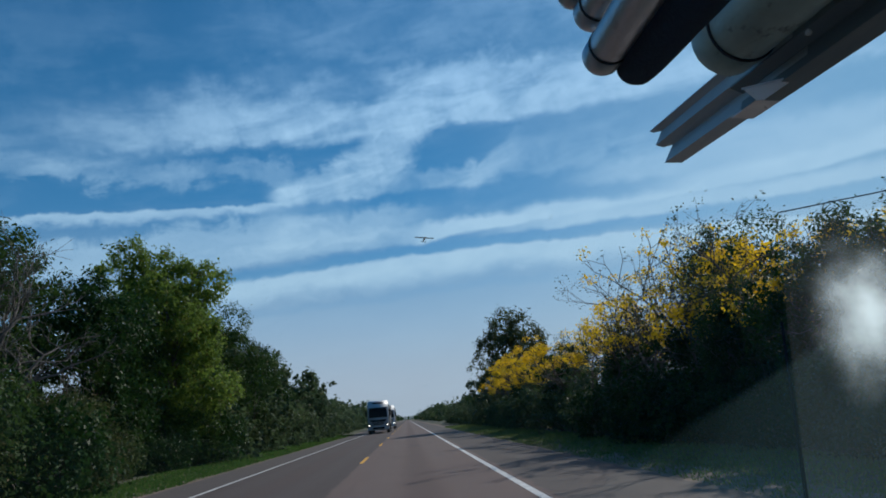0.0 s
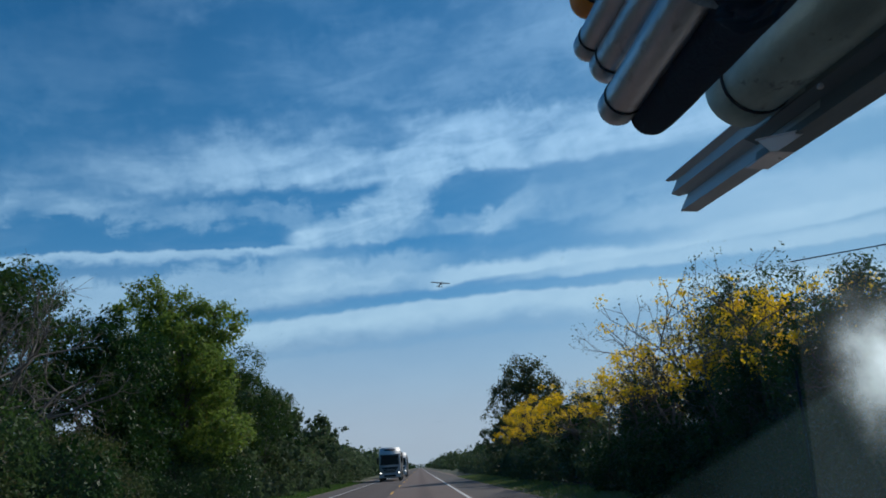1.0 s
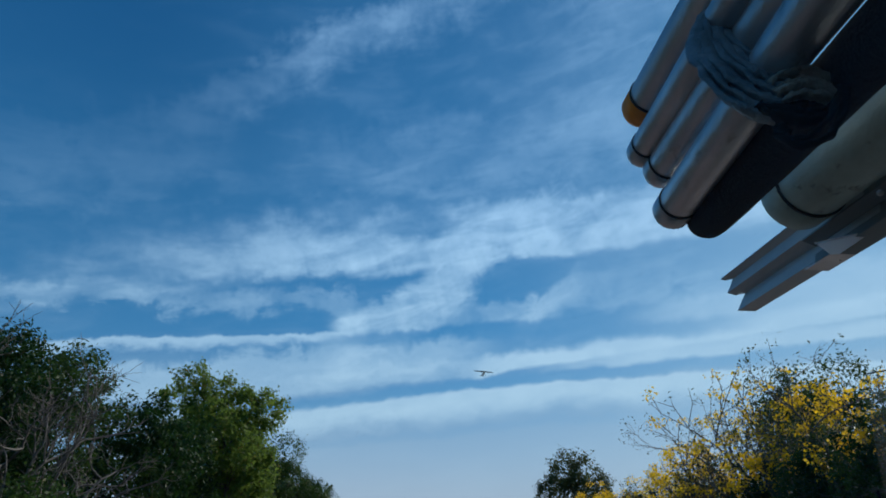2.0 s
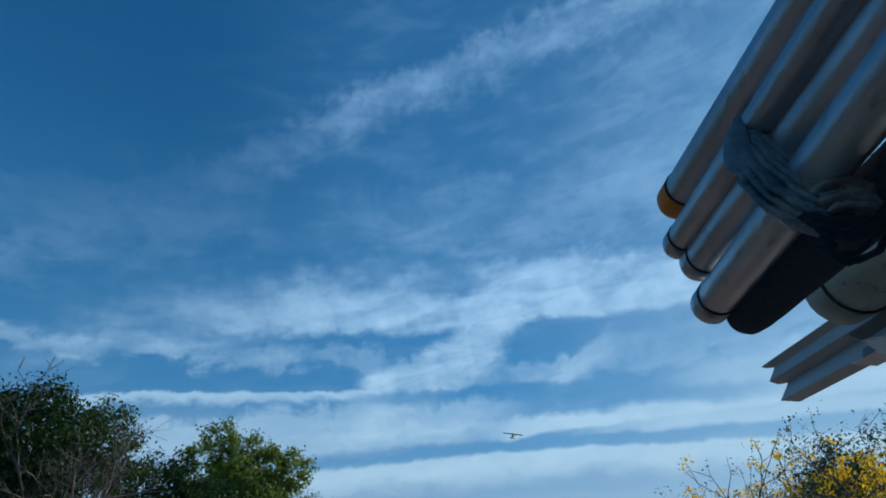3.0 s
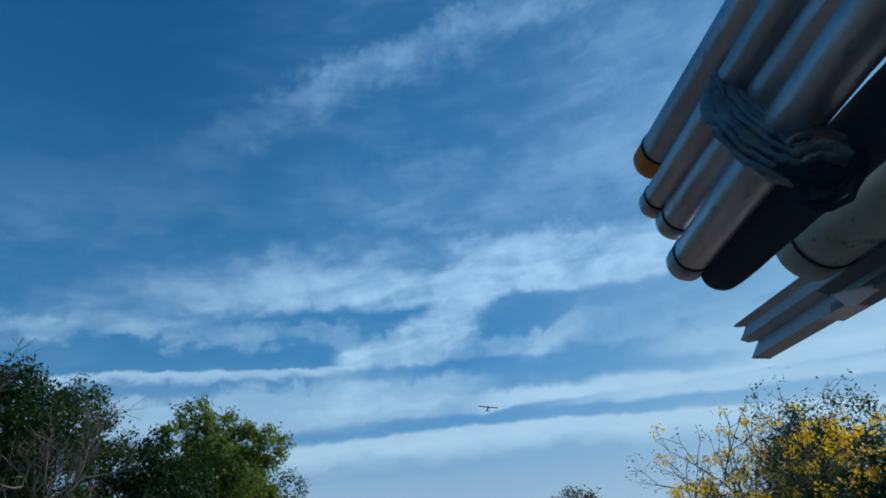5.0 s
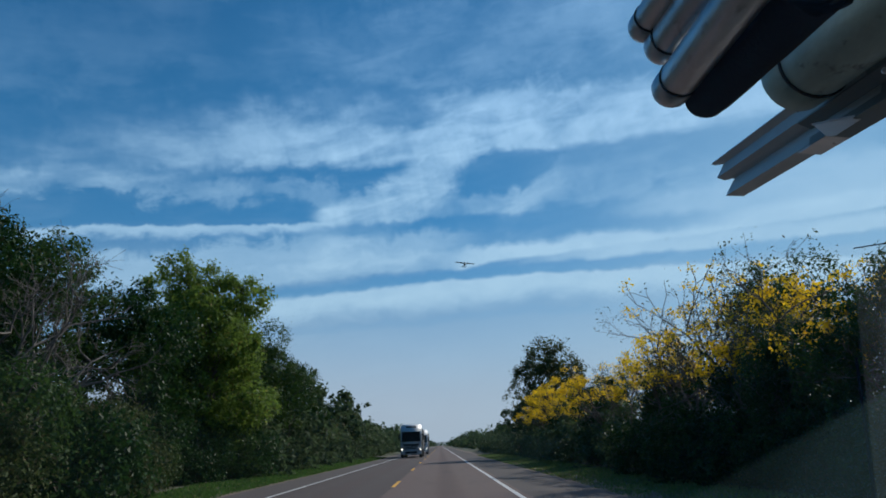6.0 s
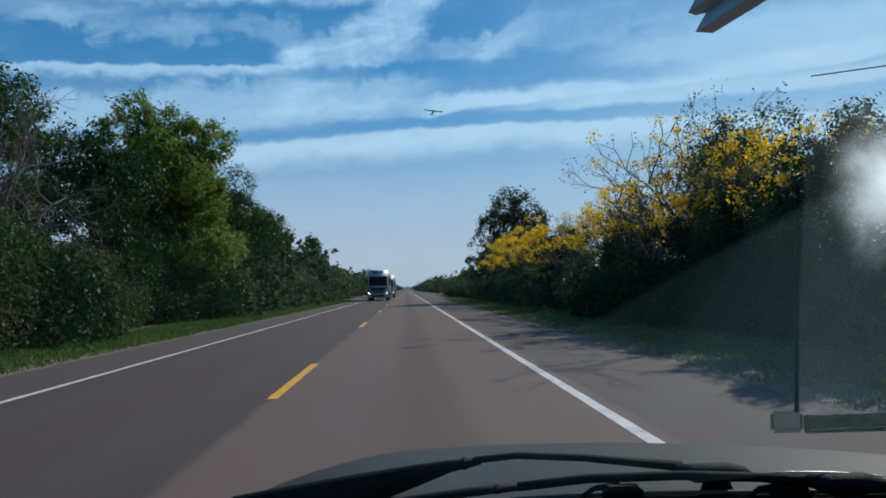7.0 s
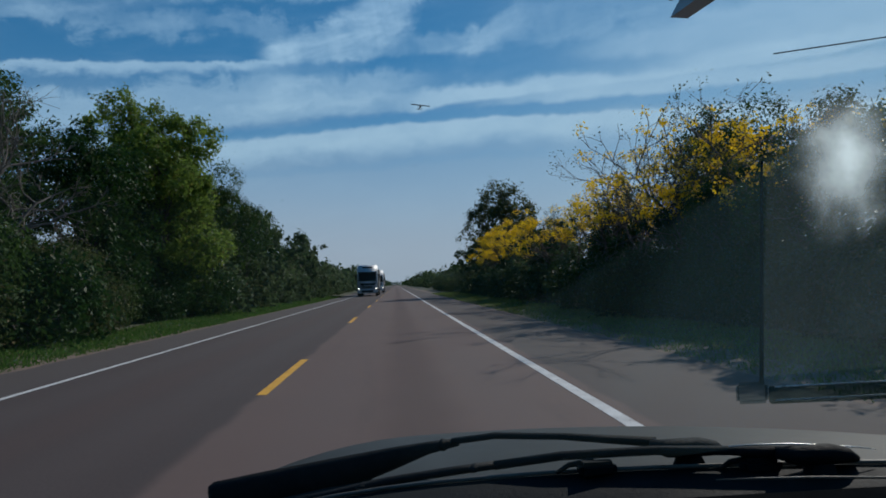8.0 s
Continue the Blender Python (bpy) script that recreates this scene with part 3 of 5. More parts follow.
DARK = [
    dense_tree(21, 7.5, 2.7, 1.0, 40, 0.15, M_LEAF_DARK, "dark green broadleaf tree with a rounded crown", 112, lump=0.78),
    dense_tree(22, 8.5, 3.0, 1.3, 42, 0.155, M_LEAF_MID, "green broadleaf tree with a domed crown", 112, lump=0.75),
    dense_tree(23, 6.6, 2.5, 0.9, 36, 0.15, M_LEAF_DARK, "dark green broadleaf tree standing in the thicket", 135, lump=0.78),
]
FAR_DARK = [
    dense_tree(25, 7.5, 2.8, 1.0, 30, 0.42, M_LEAF_DARK, "dark green broadleaf tree with a rounded crown", 14, lump=0.85),
    dense_tree(26, 7.0, 2.7, 0.9, 30, 0.42, M_LEAF_HAZY, "broadleaf tree with a domed crown in haze-paled green", 14, lump=0.85),
]
LIGHT = dense_tree(24, 11.4, 3.9, 1.6, 74, 0.21, M_LEAF_LIGHT, "tall tree with large light green leaves", 95, lump=0.60)
FEATHERY = dense_tree(31, 9.6, 3.3, 2.4, 26, 0.28, M_LEAF_OLIVE, "tall green tree with an airy rounded crown", 38)
YELLOW = [
    branchy_tree(41, 6.2, "slender trumpet tree with yellow flowers and few leaves", 5, 34, 3, 0.10, M_LEAF_OLIVE, flower_share=0.46, spread=0.46),
    branchy_tree(42, 5.6, "trumpet tree covered with yellow flowers", 5, 40, 2, 0.10, M_LEAF_OLIVE, flower_share=0.48, spread=0.5, stems=3),
    branchy_tree(43, 6.6, "tall bare-limbed trumpet tree with yellow flower clusters", 5, 30, 3, 0.10, M_LEAF_OLIVE, flower_share=0.40, spread=0.42),
]
SPARSE = [
    branchy_tree(51, 6.6, "half-bare tree with thin branches and small leaves", 6, 0, 5, 0.10, M_LEAF_OLIVE, M_PALEBARK, 0.5),
    branchy_tree(52, 5.6, "half-bare tree with twiggy crown and sparse leaves", 6, 0, 4, 0.10, M_LEAF_MID, M_PALEBARK, 0.55),
]
BARE = branchy_tree(61, 7.0, "leafless grey-brown tree with fine twigs", 6, 0, 0, bark=M_PALEBARK, spread=0.55)

rnd = random.Random(5)
# the side of the oncoming lane: a closed thicket, with taller trees behind
y = -14.0
while y < 130:
    near = 11 < y < 36
    pool = [BUSHES[i] for i in (0, 1, 2, 0, 2, 3)] if near else FAR_BUSHES
    place(rnd.choice(pool), -10.2 + rnd.uniform(-0.6, 0.4), y, rnd.uniform(0, 360), rnd.uniform(0.60, 1.18), group="bushes along the road")
    if y > 10 and rnd.random() < 0.6:
        place(rnd.choice(FAR_BUSHES), -12.6 + rnd.uniform(-0.6, 0.6), y + 1.0, rnd.uniform(0, 360), rnd.uniform(0.9, 1.1), group="bushes along the road")
    y += rnd.uniform(1.9, 2.7)
y = -12.0
while y < 150:
    if not 15 < y < 32:
        near = 13 < y < 30
        place(rnd.choice(DARK if near else FAR_DARK), -13.8 + rnd.uniform(-0.8, 0.8), y, rnd.uniform(0, 360), rnd.uniform(0.62, 0.84), group="trees along the road")
    y += rnd.uniform(3.4, 5.0)
place(LIGHT, -11.6, 33.5, 30, 0.90)
place(DARK[0], -12.4, 17.2, 90, 0.95)
place(DARK[1], -13.6, 22.5, 200, 1.0)
place(DARK[2], -12.2, 27.5, 10, 1.15)
place(DARK[1], -11.6, 42.0, 60, 1.02)
place(DARK[0], -11.8, 50.0, 160, 1.05)
for i, py in enumerate((8.0, 38.0, 46.5, 57.0, 64.0, 71.0, 84.0)):
    place((DARK if py < 20 else FAR_DARK)[i % 2], -11.4 + 0.5 * (i % 3), py, 53 * i, (0.62, 0.85, 0.72, 1.08)[i % 4], group="trees along the road")
place(BARE, -10.9, 17.8, 80, 1.12)
place(FAR_DARK[0], -12.5, 78.0, 10, 0.95)
place(FAR_DARK[1], -12.0, 95.0, 60, 1.05)
# the near side: dark understorey, yellow trumpet trees, sparse trees
y = -14.0
while y < 130:
    near = 8 < y < 28
    pool = [BUSHES[i] for i in (0, 2, 2, 3)] if near else FAR_BUSHES
    place(rnd.choice(pool), 8.3 + rnd.uniform(-0.4, 0.6), y, rnd.uniform(0, 360), rnd.uniform(0.70, 0.95) if 8 < y < 26 else rnd.uniform(0.58, 0.85), group="bushes along the road")
    if rnd.random() < 0.6:
        place(rnd.choice(FAR_BUSHES), 11.2 + rnd.uniform(-0.5, 0.8), y + 1.0, rnd.uniform(0, 360), rnd.uniform(0.75, 0.95), group="bushes along the road")
    y += rnd.uniform(1.9, 2.7)
y = -10.0
while y < 150:
    if not 11 < y < 62:
        place(rnd.choice(FAR_DARK), 12.6 + rnd.uniform(-0.8, 1.0), y, rnd.uniform(0, 360), rnd.uniform(0.50, 0.70), group="trees along the road")
    y += rnd.uniform(4.0, 6.0)
for i, (px, py, s, which) in enumerate(((9.6, 14.2, 0.74, 2), (10.6, 17.0, 0.88, 0), (9.3, 19.8, 1.0, 1), (11.0, 22.6, 1.05, 2), (9.6, 25.5, 0.95, 0),
                                        (10.0, 29.5, 1.0, 1), (9.2, 34.0, 0.9, 0), (9.6, 39.0, 1.0, 1), (9.0, 44.0, 0.95, 1), (9.4, 49.5, 1.0, 1), (9.0, 56.0, 0.95, 1), (9.6, 62.0, 0.95, 1))):
    place(YELLOW[which], px, py, 67 * i, s, group="yellow trumpet trees")
place(DARK[2], 9.2, 20.6, 40, 0.58)
place(DARK[2], 8.7, 16.8, 250, 0.56)
place(DARK[0], 8.5, 25.5, 310, 0.46)
place(FAR_DARK[0], 8.6, 36.5, 20, 0.58)
place(FAR_DARK[0], 8.4, 47.0, 120, 0.52)
place(SPARSE[0], 8.6, 23.5, 0, 0.92)
place(SPARSE[0], 8.9, 17.8, 140, 0.9)
place(SPARSE[1], 8.6, 38.0, 200, 0.95)
place(SPARSE[1], 8.4, 31.0, 120, 0.9)
place(SPARSE[1], 9.8, 12.0, 70, 0.9)
place(DARK[2], 8.9, 13.2, 70, 0.68)
place(DARK[0], 9.2, 9.8, 20, 0.50)
place(FEATHERY, 10.6, 66.0, 0, 1.0)
place(FAR_DARK[1], 9.2, 73.0, 0, 0.85)
place(DARK[0], 11.8, 11.4, 0, 0.62)
place(DARK[1], 12.6, 24.4, 0, 0.86)


def far_woods(seed, x0, x1, y0, y1, h0, h1, count, mat, name="far_woods"):
    rng = np.random.default_rng(seed)
    cs, ns = [], []
    for i in range(count):
        u = rng.uniform(0, 1)
        yy = y0 + (y1 - y0) * u
        xx = rng.uniform(x0, x1)
        h = rng.uniform(h0, h1)
        n = 130
        d = rng.normal(0, 1, (n, 3))
        d /= np.linalg.norm(d, axis=1)[:, None]
        c = np.array((xx, yy, h * 0.5)) + d * np.array((2.2, 2.6, h * 0.5)) * rng.uniform(0.7, 1.05, (n, 1))
        cs.append(c)
        ns.append(d)
    cs, ns = np.concatenate(cs), np.concatenate(ns)
    q = leaf_quads(cs, ns + np.array((0, 0, 0.4)), 0.8, rng, aspect=0.7)
    q[:, :, 2] = np.maximum(q[:, :, 2], 0.02)
    return tagged(part(name, quads_mesh(name, q, mat)), "distant dark green woods along the straight road", "woods", kind="stuff")


far_woods(71, -22, -9.5, 125, 520, 4.0, 7.0, 260, M_LEAF_HAZY)
far_woods(72, 9.0, 22, 125, 520, 3.2, 6.0, 260, M_LEAF_HAZY)
far_woods(73, -60, -10, 500, 1400, 5.0, 9.0, 200, M_LEAF_DARK)
far_woods(74, 9.5, 60, 500, 1400, 4.0, 8.0, 200, M_LEAF_DARK)
far_woods(75, -90, 90, 1500, 1800, 6.0, 11.0, 160, M_LEAF_DARK)


def grass(name, seed, x0, x1, y0, y1, count, tall, label, mat):
    rng = np.random.default_rng(seed)
    x = x0 + (x1 - x0) * rng.uniform(0, 1, count) ** 0.9
    yy = y0 + (y1 - y0) * rng.uniform(0, 1, count) ** 1.5
    z = np.array([ground_height(a, b) for a, b in zip(x, yy)])
    h = tall * rng.uniform(0.4, 1.3, count)
    g = rng.uniform(0, 2 * pi, count)
    w = 0.012 + 0.0006 * yy
    root = np.stack([x, yy, z], 1)
    side = np.stack([np.cos(g) * w, np.sin(g) * w, 0 * g], 1)
    leanv = np.stack([rng.normal(0, 0.35, count) * h, rng.normal(0, 0.35, count) * h, h], 1)
    q = np.stack([root - side, root + side, root + leanv + side * 0.25, root + leanv - side * 0.25], 1)
    return tagged(part(name, quads_mesh(name, q, mat)), label, "grass", kind="stuff")


grass("grass", 81, -9.3, -6.75, 1, 90, 42000, 0.075, "short green grass on the verge", M_GRASS)
grass("grass", 82, 4.5, 7.6, 1, 90, 38000, 0.06, "short patchy grass on the verge", M_GRASS_DRY)

# ---------------------------------------------------------------- the car that carries the camera
M_HOOD = surface("silver_grey_paint", (0.056, 0.058, 0.054), 0.5, 0.0, spec=0.08, colour2=(0.046, 0.049, 0.046), scale=2.5, spots=(0.039, 0.041, 0.040), rough2=0.55)
# pale tone for highlights drawn as lines along edges
M_HIGHLIGHT = surface("pale_highlight", (0.16, 0.145, 0.12), 0.5, scale=8)
M_BLACK = surface("black_plastic", (0.013, 0.016, 0.018), 0.6, spec=0.05, colour2=(0.018, 0.021, 0.024), scale=12, bump=0.25, bump_scale=160)
M_RUBBER = surface("black_rubber", (0.014, 0.016, 0.018), 0.65, spec=0.08, colour2=(0.021, 0.023, 0.025), scale=20, bump=0.2, bump_scale=120)
M_DASH = surface("dashboard_vinyl", (0.007, 0.008, 0.009), 0.7, spec=0.0, colour2=(0.010, 0.011, 0.012), scale=9, bump=0.2, bump_scale=260)
M_TYRE = surface("tyre", (0.02, 0.02, 0.02), 0.85, scale=10, bump=0.5, bump_scale=60)
M_STEEL = surface("wheel_steel", (0.35, 0.35, 0.35), 0.4, 0.8, scale=6)
M_PIPE = surface("galvanised_pipe", (0.66, 0.68, 0.69), 0.29, 0.72, colour2=(0.46, 0.47, 0.47), scale=14, bump=0.2, bump_scale=70, spots=(0.22, 0.20, 0.18), stretch=(1, 0.4, 1))
M_PIPE2 = surface("dull_pipe", (0.46, 0.62, 0.56), 0.42, 0.2, colour2=(0.30, 0.40, 0.36), scale=15, bump=0.2, bump_scale=60, spots=(0.06, 0.07, 0.06), stretch=(1, 0.55, 1))
M_CAP = surface("yellow_cap", (0.98, 0.31, 0.010), 0.45, colour2=(0.88, 0.26, 0.010), scale=18)
M_FOAM = surface("black_foam", (0.018, 0.022, 0.027), 0.9, colour2=(0.026, 0.031, 0.037), scale=25, bump=0.6, bump_scale=140)
M_SEAM = surface("dark_seam", (0.02, 0.022, 0.022), 0.7, scale=30)
M_STRAP = surface("rubber_strap", (0.20, 0.28, 0.32), 0.42, colour2=(0.08, 0.12, 0.135), scale=26, bump=0.9, bump_scale=75, spots=(0.30, 0.36, 0.38))
M_CLOTH = surface("grey_band", (0.42, 0.46, 0.42), 0.7, colour2=(0.26, 0.29, 0.26), scale=30, bump=0.9, bump_scale=90)
M_INSERT = surface("grey_plastic", (0.10, 0.11, 0.115), 0.5, colour2=(0.075, 0.082, 0.088), scale=14)
M_FLAP = leaf_material("milky_sheet", (0.88, 0.88, 0.88), (0.94, 0.94, 0.94), 0.3, 0.7)
M_BRIGHT = surface("bright_metal", (0.85, 0.85, 0.83), 0.25, 0.5, scale=12)
M_ALU_DULL = surface("weathered_aluminium", (0.26, 0.31, 0.31), 0.5, 0.25, colour2=(0.19, 0.23, 0.23), scale=10, bump=0.1, bump_scale=80, stretch=(1, 0.15, 1))
M_ALU = surface("aluminium", (0.58, 0.65, 0.66), 0.42, 0.3, colour2=(0.46, 0.52, 0.53), scale=10, bump=0.08, bump_scale=80, stretch=(1, 0.15, 1))


def glass(name, tint=(1, 1, 1), gloss=0.05):
    m = bpy.data.materials.new(name)
    m.use_nodes = True
    k = Nodes(m.node_tree)
    t = k.add("ShaderNodeBsdfTransparent")
    t.inputs[0].default_value = (*tint, 1)
    g = k.add("ShaderNodeBsdfGlossy")
    g.inputs["Roughness"].default_value = 0.03
    mx = k.add("ShaderNodeMixShader")
    mx.inputs[0].default_value = gloss
    k.put(mx.inputs[1], t.outputs[0])
    k.put(mx.inputs[2], g.outputs[0])
    out = k.add("ShaderNodeOutputMaterial")
    k.put(out.inputs[0], mx.outputs[0])
    return m


def hazed_pane():
    """Clear sheet with specks of dust, a painted veil of haze and one painted glare spot."""
    m = bpy.data.materials.new("hazed_clear_sheet")
    m.use_nodes = True
    k = Nodes(m.node_tree)
    pos = k.add("ShaderNodeTexCoord").outputs["Object"]
    # faint veil of haze mixed into the sheet
    film = k.step(k.noise(pos, 9.0, 5.0, 0.6), 0.25, 0.8, 0.006, 0.016)
    specks = k.step(k.noise(pos, 160.0, 2.0, 0.5), 0.77, 0.80, 0.0, 0.08)
    # bright spot painted in to imitate the glare of the sun
    away = k.add("ShaderNodeVectorMath", operation="SUBTRACT")
    k.put(away.inputs[0], pos)
    away.inputs[1].default_value = (0.437, 0.62, 0.050 + EYE)
    squeeze = k.add("ShaderNodeVectorMath", operation="MULTIPLY")
    k.put(squeeze.inputs[0], away.outputs[0])
    squeeze.inputs[1].default_value = (1.0, 1.0, 0.66)
    off = k.add("ShaderNodeVectorMath", operation="LENGTH")
    k.put(off.inputs[0], squeeze.outputs[0])
    glare = k.step(k.math("MULTIPLY_ADD", k.math("SUBTRACT", k.noise(pos, 26.0, 4.0, 0.55), 0.5), 0.045, off.outputs["Value"]), 0.0, 0.072, 0.92, 0.0)
    glare = k.math("POWER", glare, 2.8)
    d = k.add("ShaderNodeBsdfTranslucent")
    d.inputs[0].default_value = (0.72, 0.82, 0.86, 1)
    t = k.add("ShaderNodeBsdfTransparent")
    mx = k.add("ShaderNodeMixShader")
    k.put(mx.inputs[0], k.math("ADD", k.math("ADD", film, specks), glare, clamp=True))
    k.put(mx.inputs[1], t.outputs[0])
    k.put(mx.inputs[2], d.outputs[0])
    out = k.add("ShaderNodeOutputMaterial")
    k.put(out.inputs[0], mx.outputs[0])
    return m


def E(x, y, z):
    """A place given from the eye's resting point."""
    return (x, y, z + EYE)


car = thing("car", "silver-grey car with a low bonnet on the highway lane", "car")
CX = 0.28


COWL = ((-0.60, 0.85, -0.420), (-0.35, 0.845, -0.348), (-0.133, 0.83, -0.303), (-0.03, 0.82, -0.285), (0.072, 0.80, -0.273), (0.195, 0.775, -0.263),
        (0.312, 0.75, -0.257), (0.424, 0.725, -0.253), (0.509, 0.705, -0.250), (0.75, 0.68, -0.262), (1.15, 0.66, -0.32))


def cowl_edge(x):
    """Depth and height of the front edge of the cowl."""
    a, b, c = zip(*COWL)
    return float(np.interp(x, a, b)), float(np.interp(x, a, c))


def hood_z(x, y):
    u = max(0.0, (y - 0.86) / 1.1)
    z = -0.287 - 0.105 * u - 0.125 * u ** 3.2
    z = z - 0.0556 * ((x - 0.247) / 0.85) ** 2 - 0.456 * max(0.0, 0.047 - x) ** 2 - 0.25 * max(0.0, abs(x - CX) - 0.78) ** 1.2
    if y < 0.86:
        yc, zc = cowl_edge(x)
        k_ = (0.86 - y) / (0.86 - yc)
        z += (min(zc - 0.004, z) - z) * k_ if zc < z else (zc - 0.004 - z) * k_
    return z


hx = [CX - 0.9 + 0.06 * i for i in range(31)]
nx, ny = len(hx), 24
hv, hf = [], []
for j in range(ny):
    for x in hx:
        yc = cowl_edge(x)[0] + 0.006
        y = yc + (0.88 - yc) * j / 4 if j < 5 else 0.88 + 1.16 * (j - 4) / (ny - 5)
        hv.append(E(x, y, hood_z(x, y)))
hf = [(j * nx + i, j * nx + i + 1, (j + 1) * nx + i + 1, (j + 1) * nx + i) for j in range(ny - 1) for i in range(nx - 1)]
n0 = len(hv)
hv += [(x, y, z - 0.03) for x, y, z in hv]
hf += [tuple(i + n0 for i in reversed(q)) for q in hf]
rim = [i for i in range(nx)] + [nx - 1 + nx * j for j in range(1, ny)] + [nx * (ny - 1) + i for i in range(nx - 2, -1, -1)] + [nx * j for j in range(ny - 2, 0, -1)]
hf += [(rim[i], rim[(i + 1) % len(rim)], rim[(i + 1) % len(rim)] + n0, rim[i] + n0) for i in range(len(rim))]
part("bonnet", mesh_from("bonnet", hv, hf, M_HOOD, True), car, "silver-grey painted bonnet")
for sx in (-1, 1):
    x0, x1 = sorted((CX + sx * 0.86, CX + sx * 0.93))
    box("front_wing", E(x0, 0.62, -1.08), E(x1, 1.95, -0.80), M_HOOD, car, 0.03)
    box("front_door", E(x0, -0.72, -1.08), E(x1, 0.60, -0.46), M_HOOD, car, 0.03)
    box("rear_door", E(x0, -1.70, -1.08), E(x1, -0.74, -0.46), M_HOOD, car, 0.03)
    box("rear_wing", E(x0, -2.60, -1.08), E(x1, -1.72, -0.46), M_HOOD, car, 0.03)
    v, f = sweep([E(CX + sx * 0.89, -2.5, -0.47), E(CX + sx * 0.74, -2.05, 0.18)], [(0.05, 0.05), (0.03, 0.04)], 8)
    part("pillar", mesh_from("pillar", v, f, M_HOOD), car)
    v, f = sweep([E(CX + sx * 0.84, 0.80, -0.31), E(CX + sx * 0.74, 0.02, 0.17)], [(0.03, 0.05), (0.03, 0.05)], 8)
    part("pillar", mesh_from("pillar", v, f, M_HOOD), car)
    v, f = sweep([E(CX + sx * 0.90, -0.8, -0.6), E(CX + sx * 0.74, -0.9, 0.18)], [(0.04, 0.04), (0.03, 0.03)], 8)
    part("pillar", mesh_from("pillar", v, f, M_HOOD), car)
box("front_bumper", E(CX - 0.9, 1.98, -1.08), E(CX + 0.9, 2.14, -0.80), M_HOOD, car, 0.05)
box("rear_panel", E(CX - 0.9, -2.68, -1.05), E(CX + 0.9, -2.58, -0.35), M_HOOD, car, 0.04)
box("floor_pan", E(CX - 0.84, -2.5, -1.10), E(CX + 0.84, 1.9, -1.04), M_BLACK, car, 0.01)
box("roof", E(CX - 0.78, -2.1, 0.170), E(CX + 0.78, 0.03, 0.205), M_HOOD, car, 0.015)
box("roof_bar", E(CX - 0.70, -0.45, 0.235), E(CX + 0.70, -0.41, 0.268), M_BLACK, car, 0.006, "black cross bar of the roof rack")
for sx in (-1, 1):
    box("bar_foot", E(CX + sx * 0.66 - 0.02, -0.46, 0.203), E(CX + sx * 0.66 + 0.02, -0.40, 0.237), M_BLACK, car)
for wx in (CX - 0.82, CX + 0.82):
    for wy in (-1.75, 1.35):
        v, f = sweep([E(wx - 0.09, wy, -1.03), E(wx - 0.075, wy, -1.03), E(wx + 0.075, wy, -1.03), E(wx + 0.09, wy, -1.03)], [0.27, 0.31, 0.31, 0.27], 28)
        wheel = part("wheel", mesh_from("tyre", v, f, M_TYRE), car)
        v, f = sweep([E(wx - 0.095, wy, -1.03), E(wx + 0.095, wy, -1.03)], 0.19, 20)
        part("rim", mesh_from("rim", v, f, M_STEEL), wheel)


# black cowl below the glass, a pale line painting the highlight on its front edge, and the dashboard
cv, cf = [], []
cxs = [CX - 0.82 + 0.06 * i for i in range(28)]
for x in cxs:
    yc, zc = cowl_edge(x)
    cv += [E(x, yc + 0.002, zc - 0.06), E(x, yc + 0.001, zc - 0.008), E(x, yc, zc - 0.002), E(x, yc - 0.045, zc - 0.012), E(x, 0.50, min(-0.275, zc - 0.01)), E(x, 0.50, -0.45)]
for i in range(len(cxs) - 1):
    for j in range(5):
        cf.append((6 * i + j, 6 * i + j + 1, 6 * i + 7 + j, 6 * i + 6 + j))
part("cowl", mesh_from("cowl", cv, cf, M_BLACK, True), car, "black plastic cowl below the windscreen")
lip = [E(x, cowl_edge(x)[0] + 0.002, cowl_edge(x)[1]) for x in cxs]
tube("cowl_highlight", lip, 0.0024, M_HIGHLIGHT, car, 8, "thin pale line imitating the highlight on the cowl edge")
dv, df = [], []
prof = [(0.12, -0.60), (0.12, -0.30), (0.18, -0.262), (0.35, -0.243), (0.50, -0.236), (0.585, -0.236), (0.612, -0.246), (0.62, -0.27), (0.62, -0.40)]
for x in cxs:
    sag = 0.020 * max(0.0, 0.25 - x)
    dv += [E(x, py, pz - sag) for py, pz in prof]
m = len(prof)
for i in range(len(cxs) - 1):
    for j in range(m - 1):
        df.append((m * i + j, m * i + m + j, m * i + m + j + 1, m * i + j + 1))
part("dashboard", mesh_from("dashboard", dv, df, M_DASH, True), car, "dark grey dashboard top")


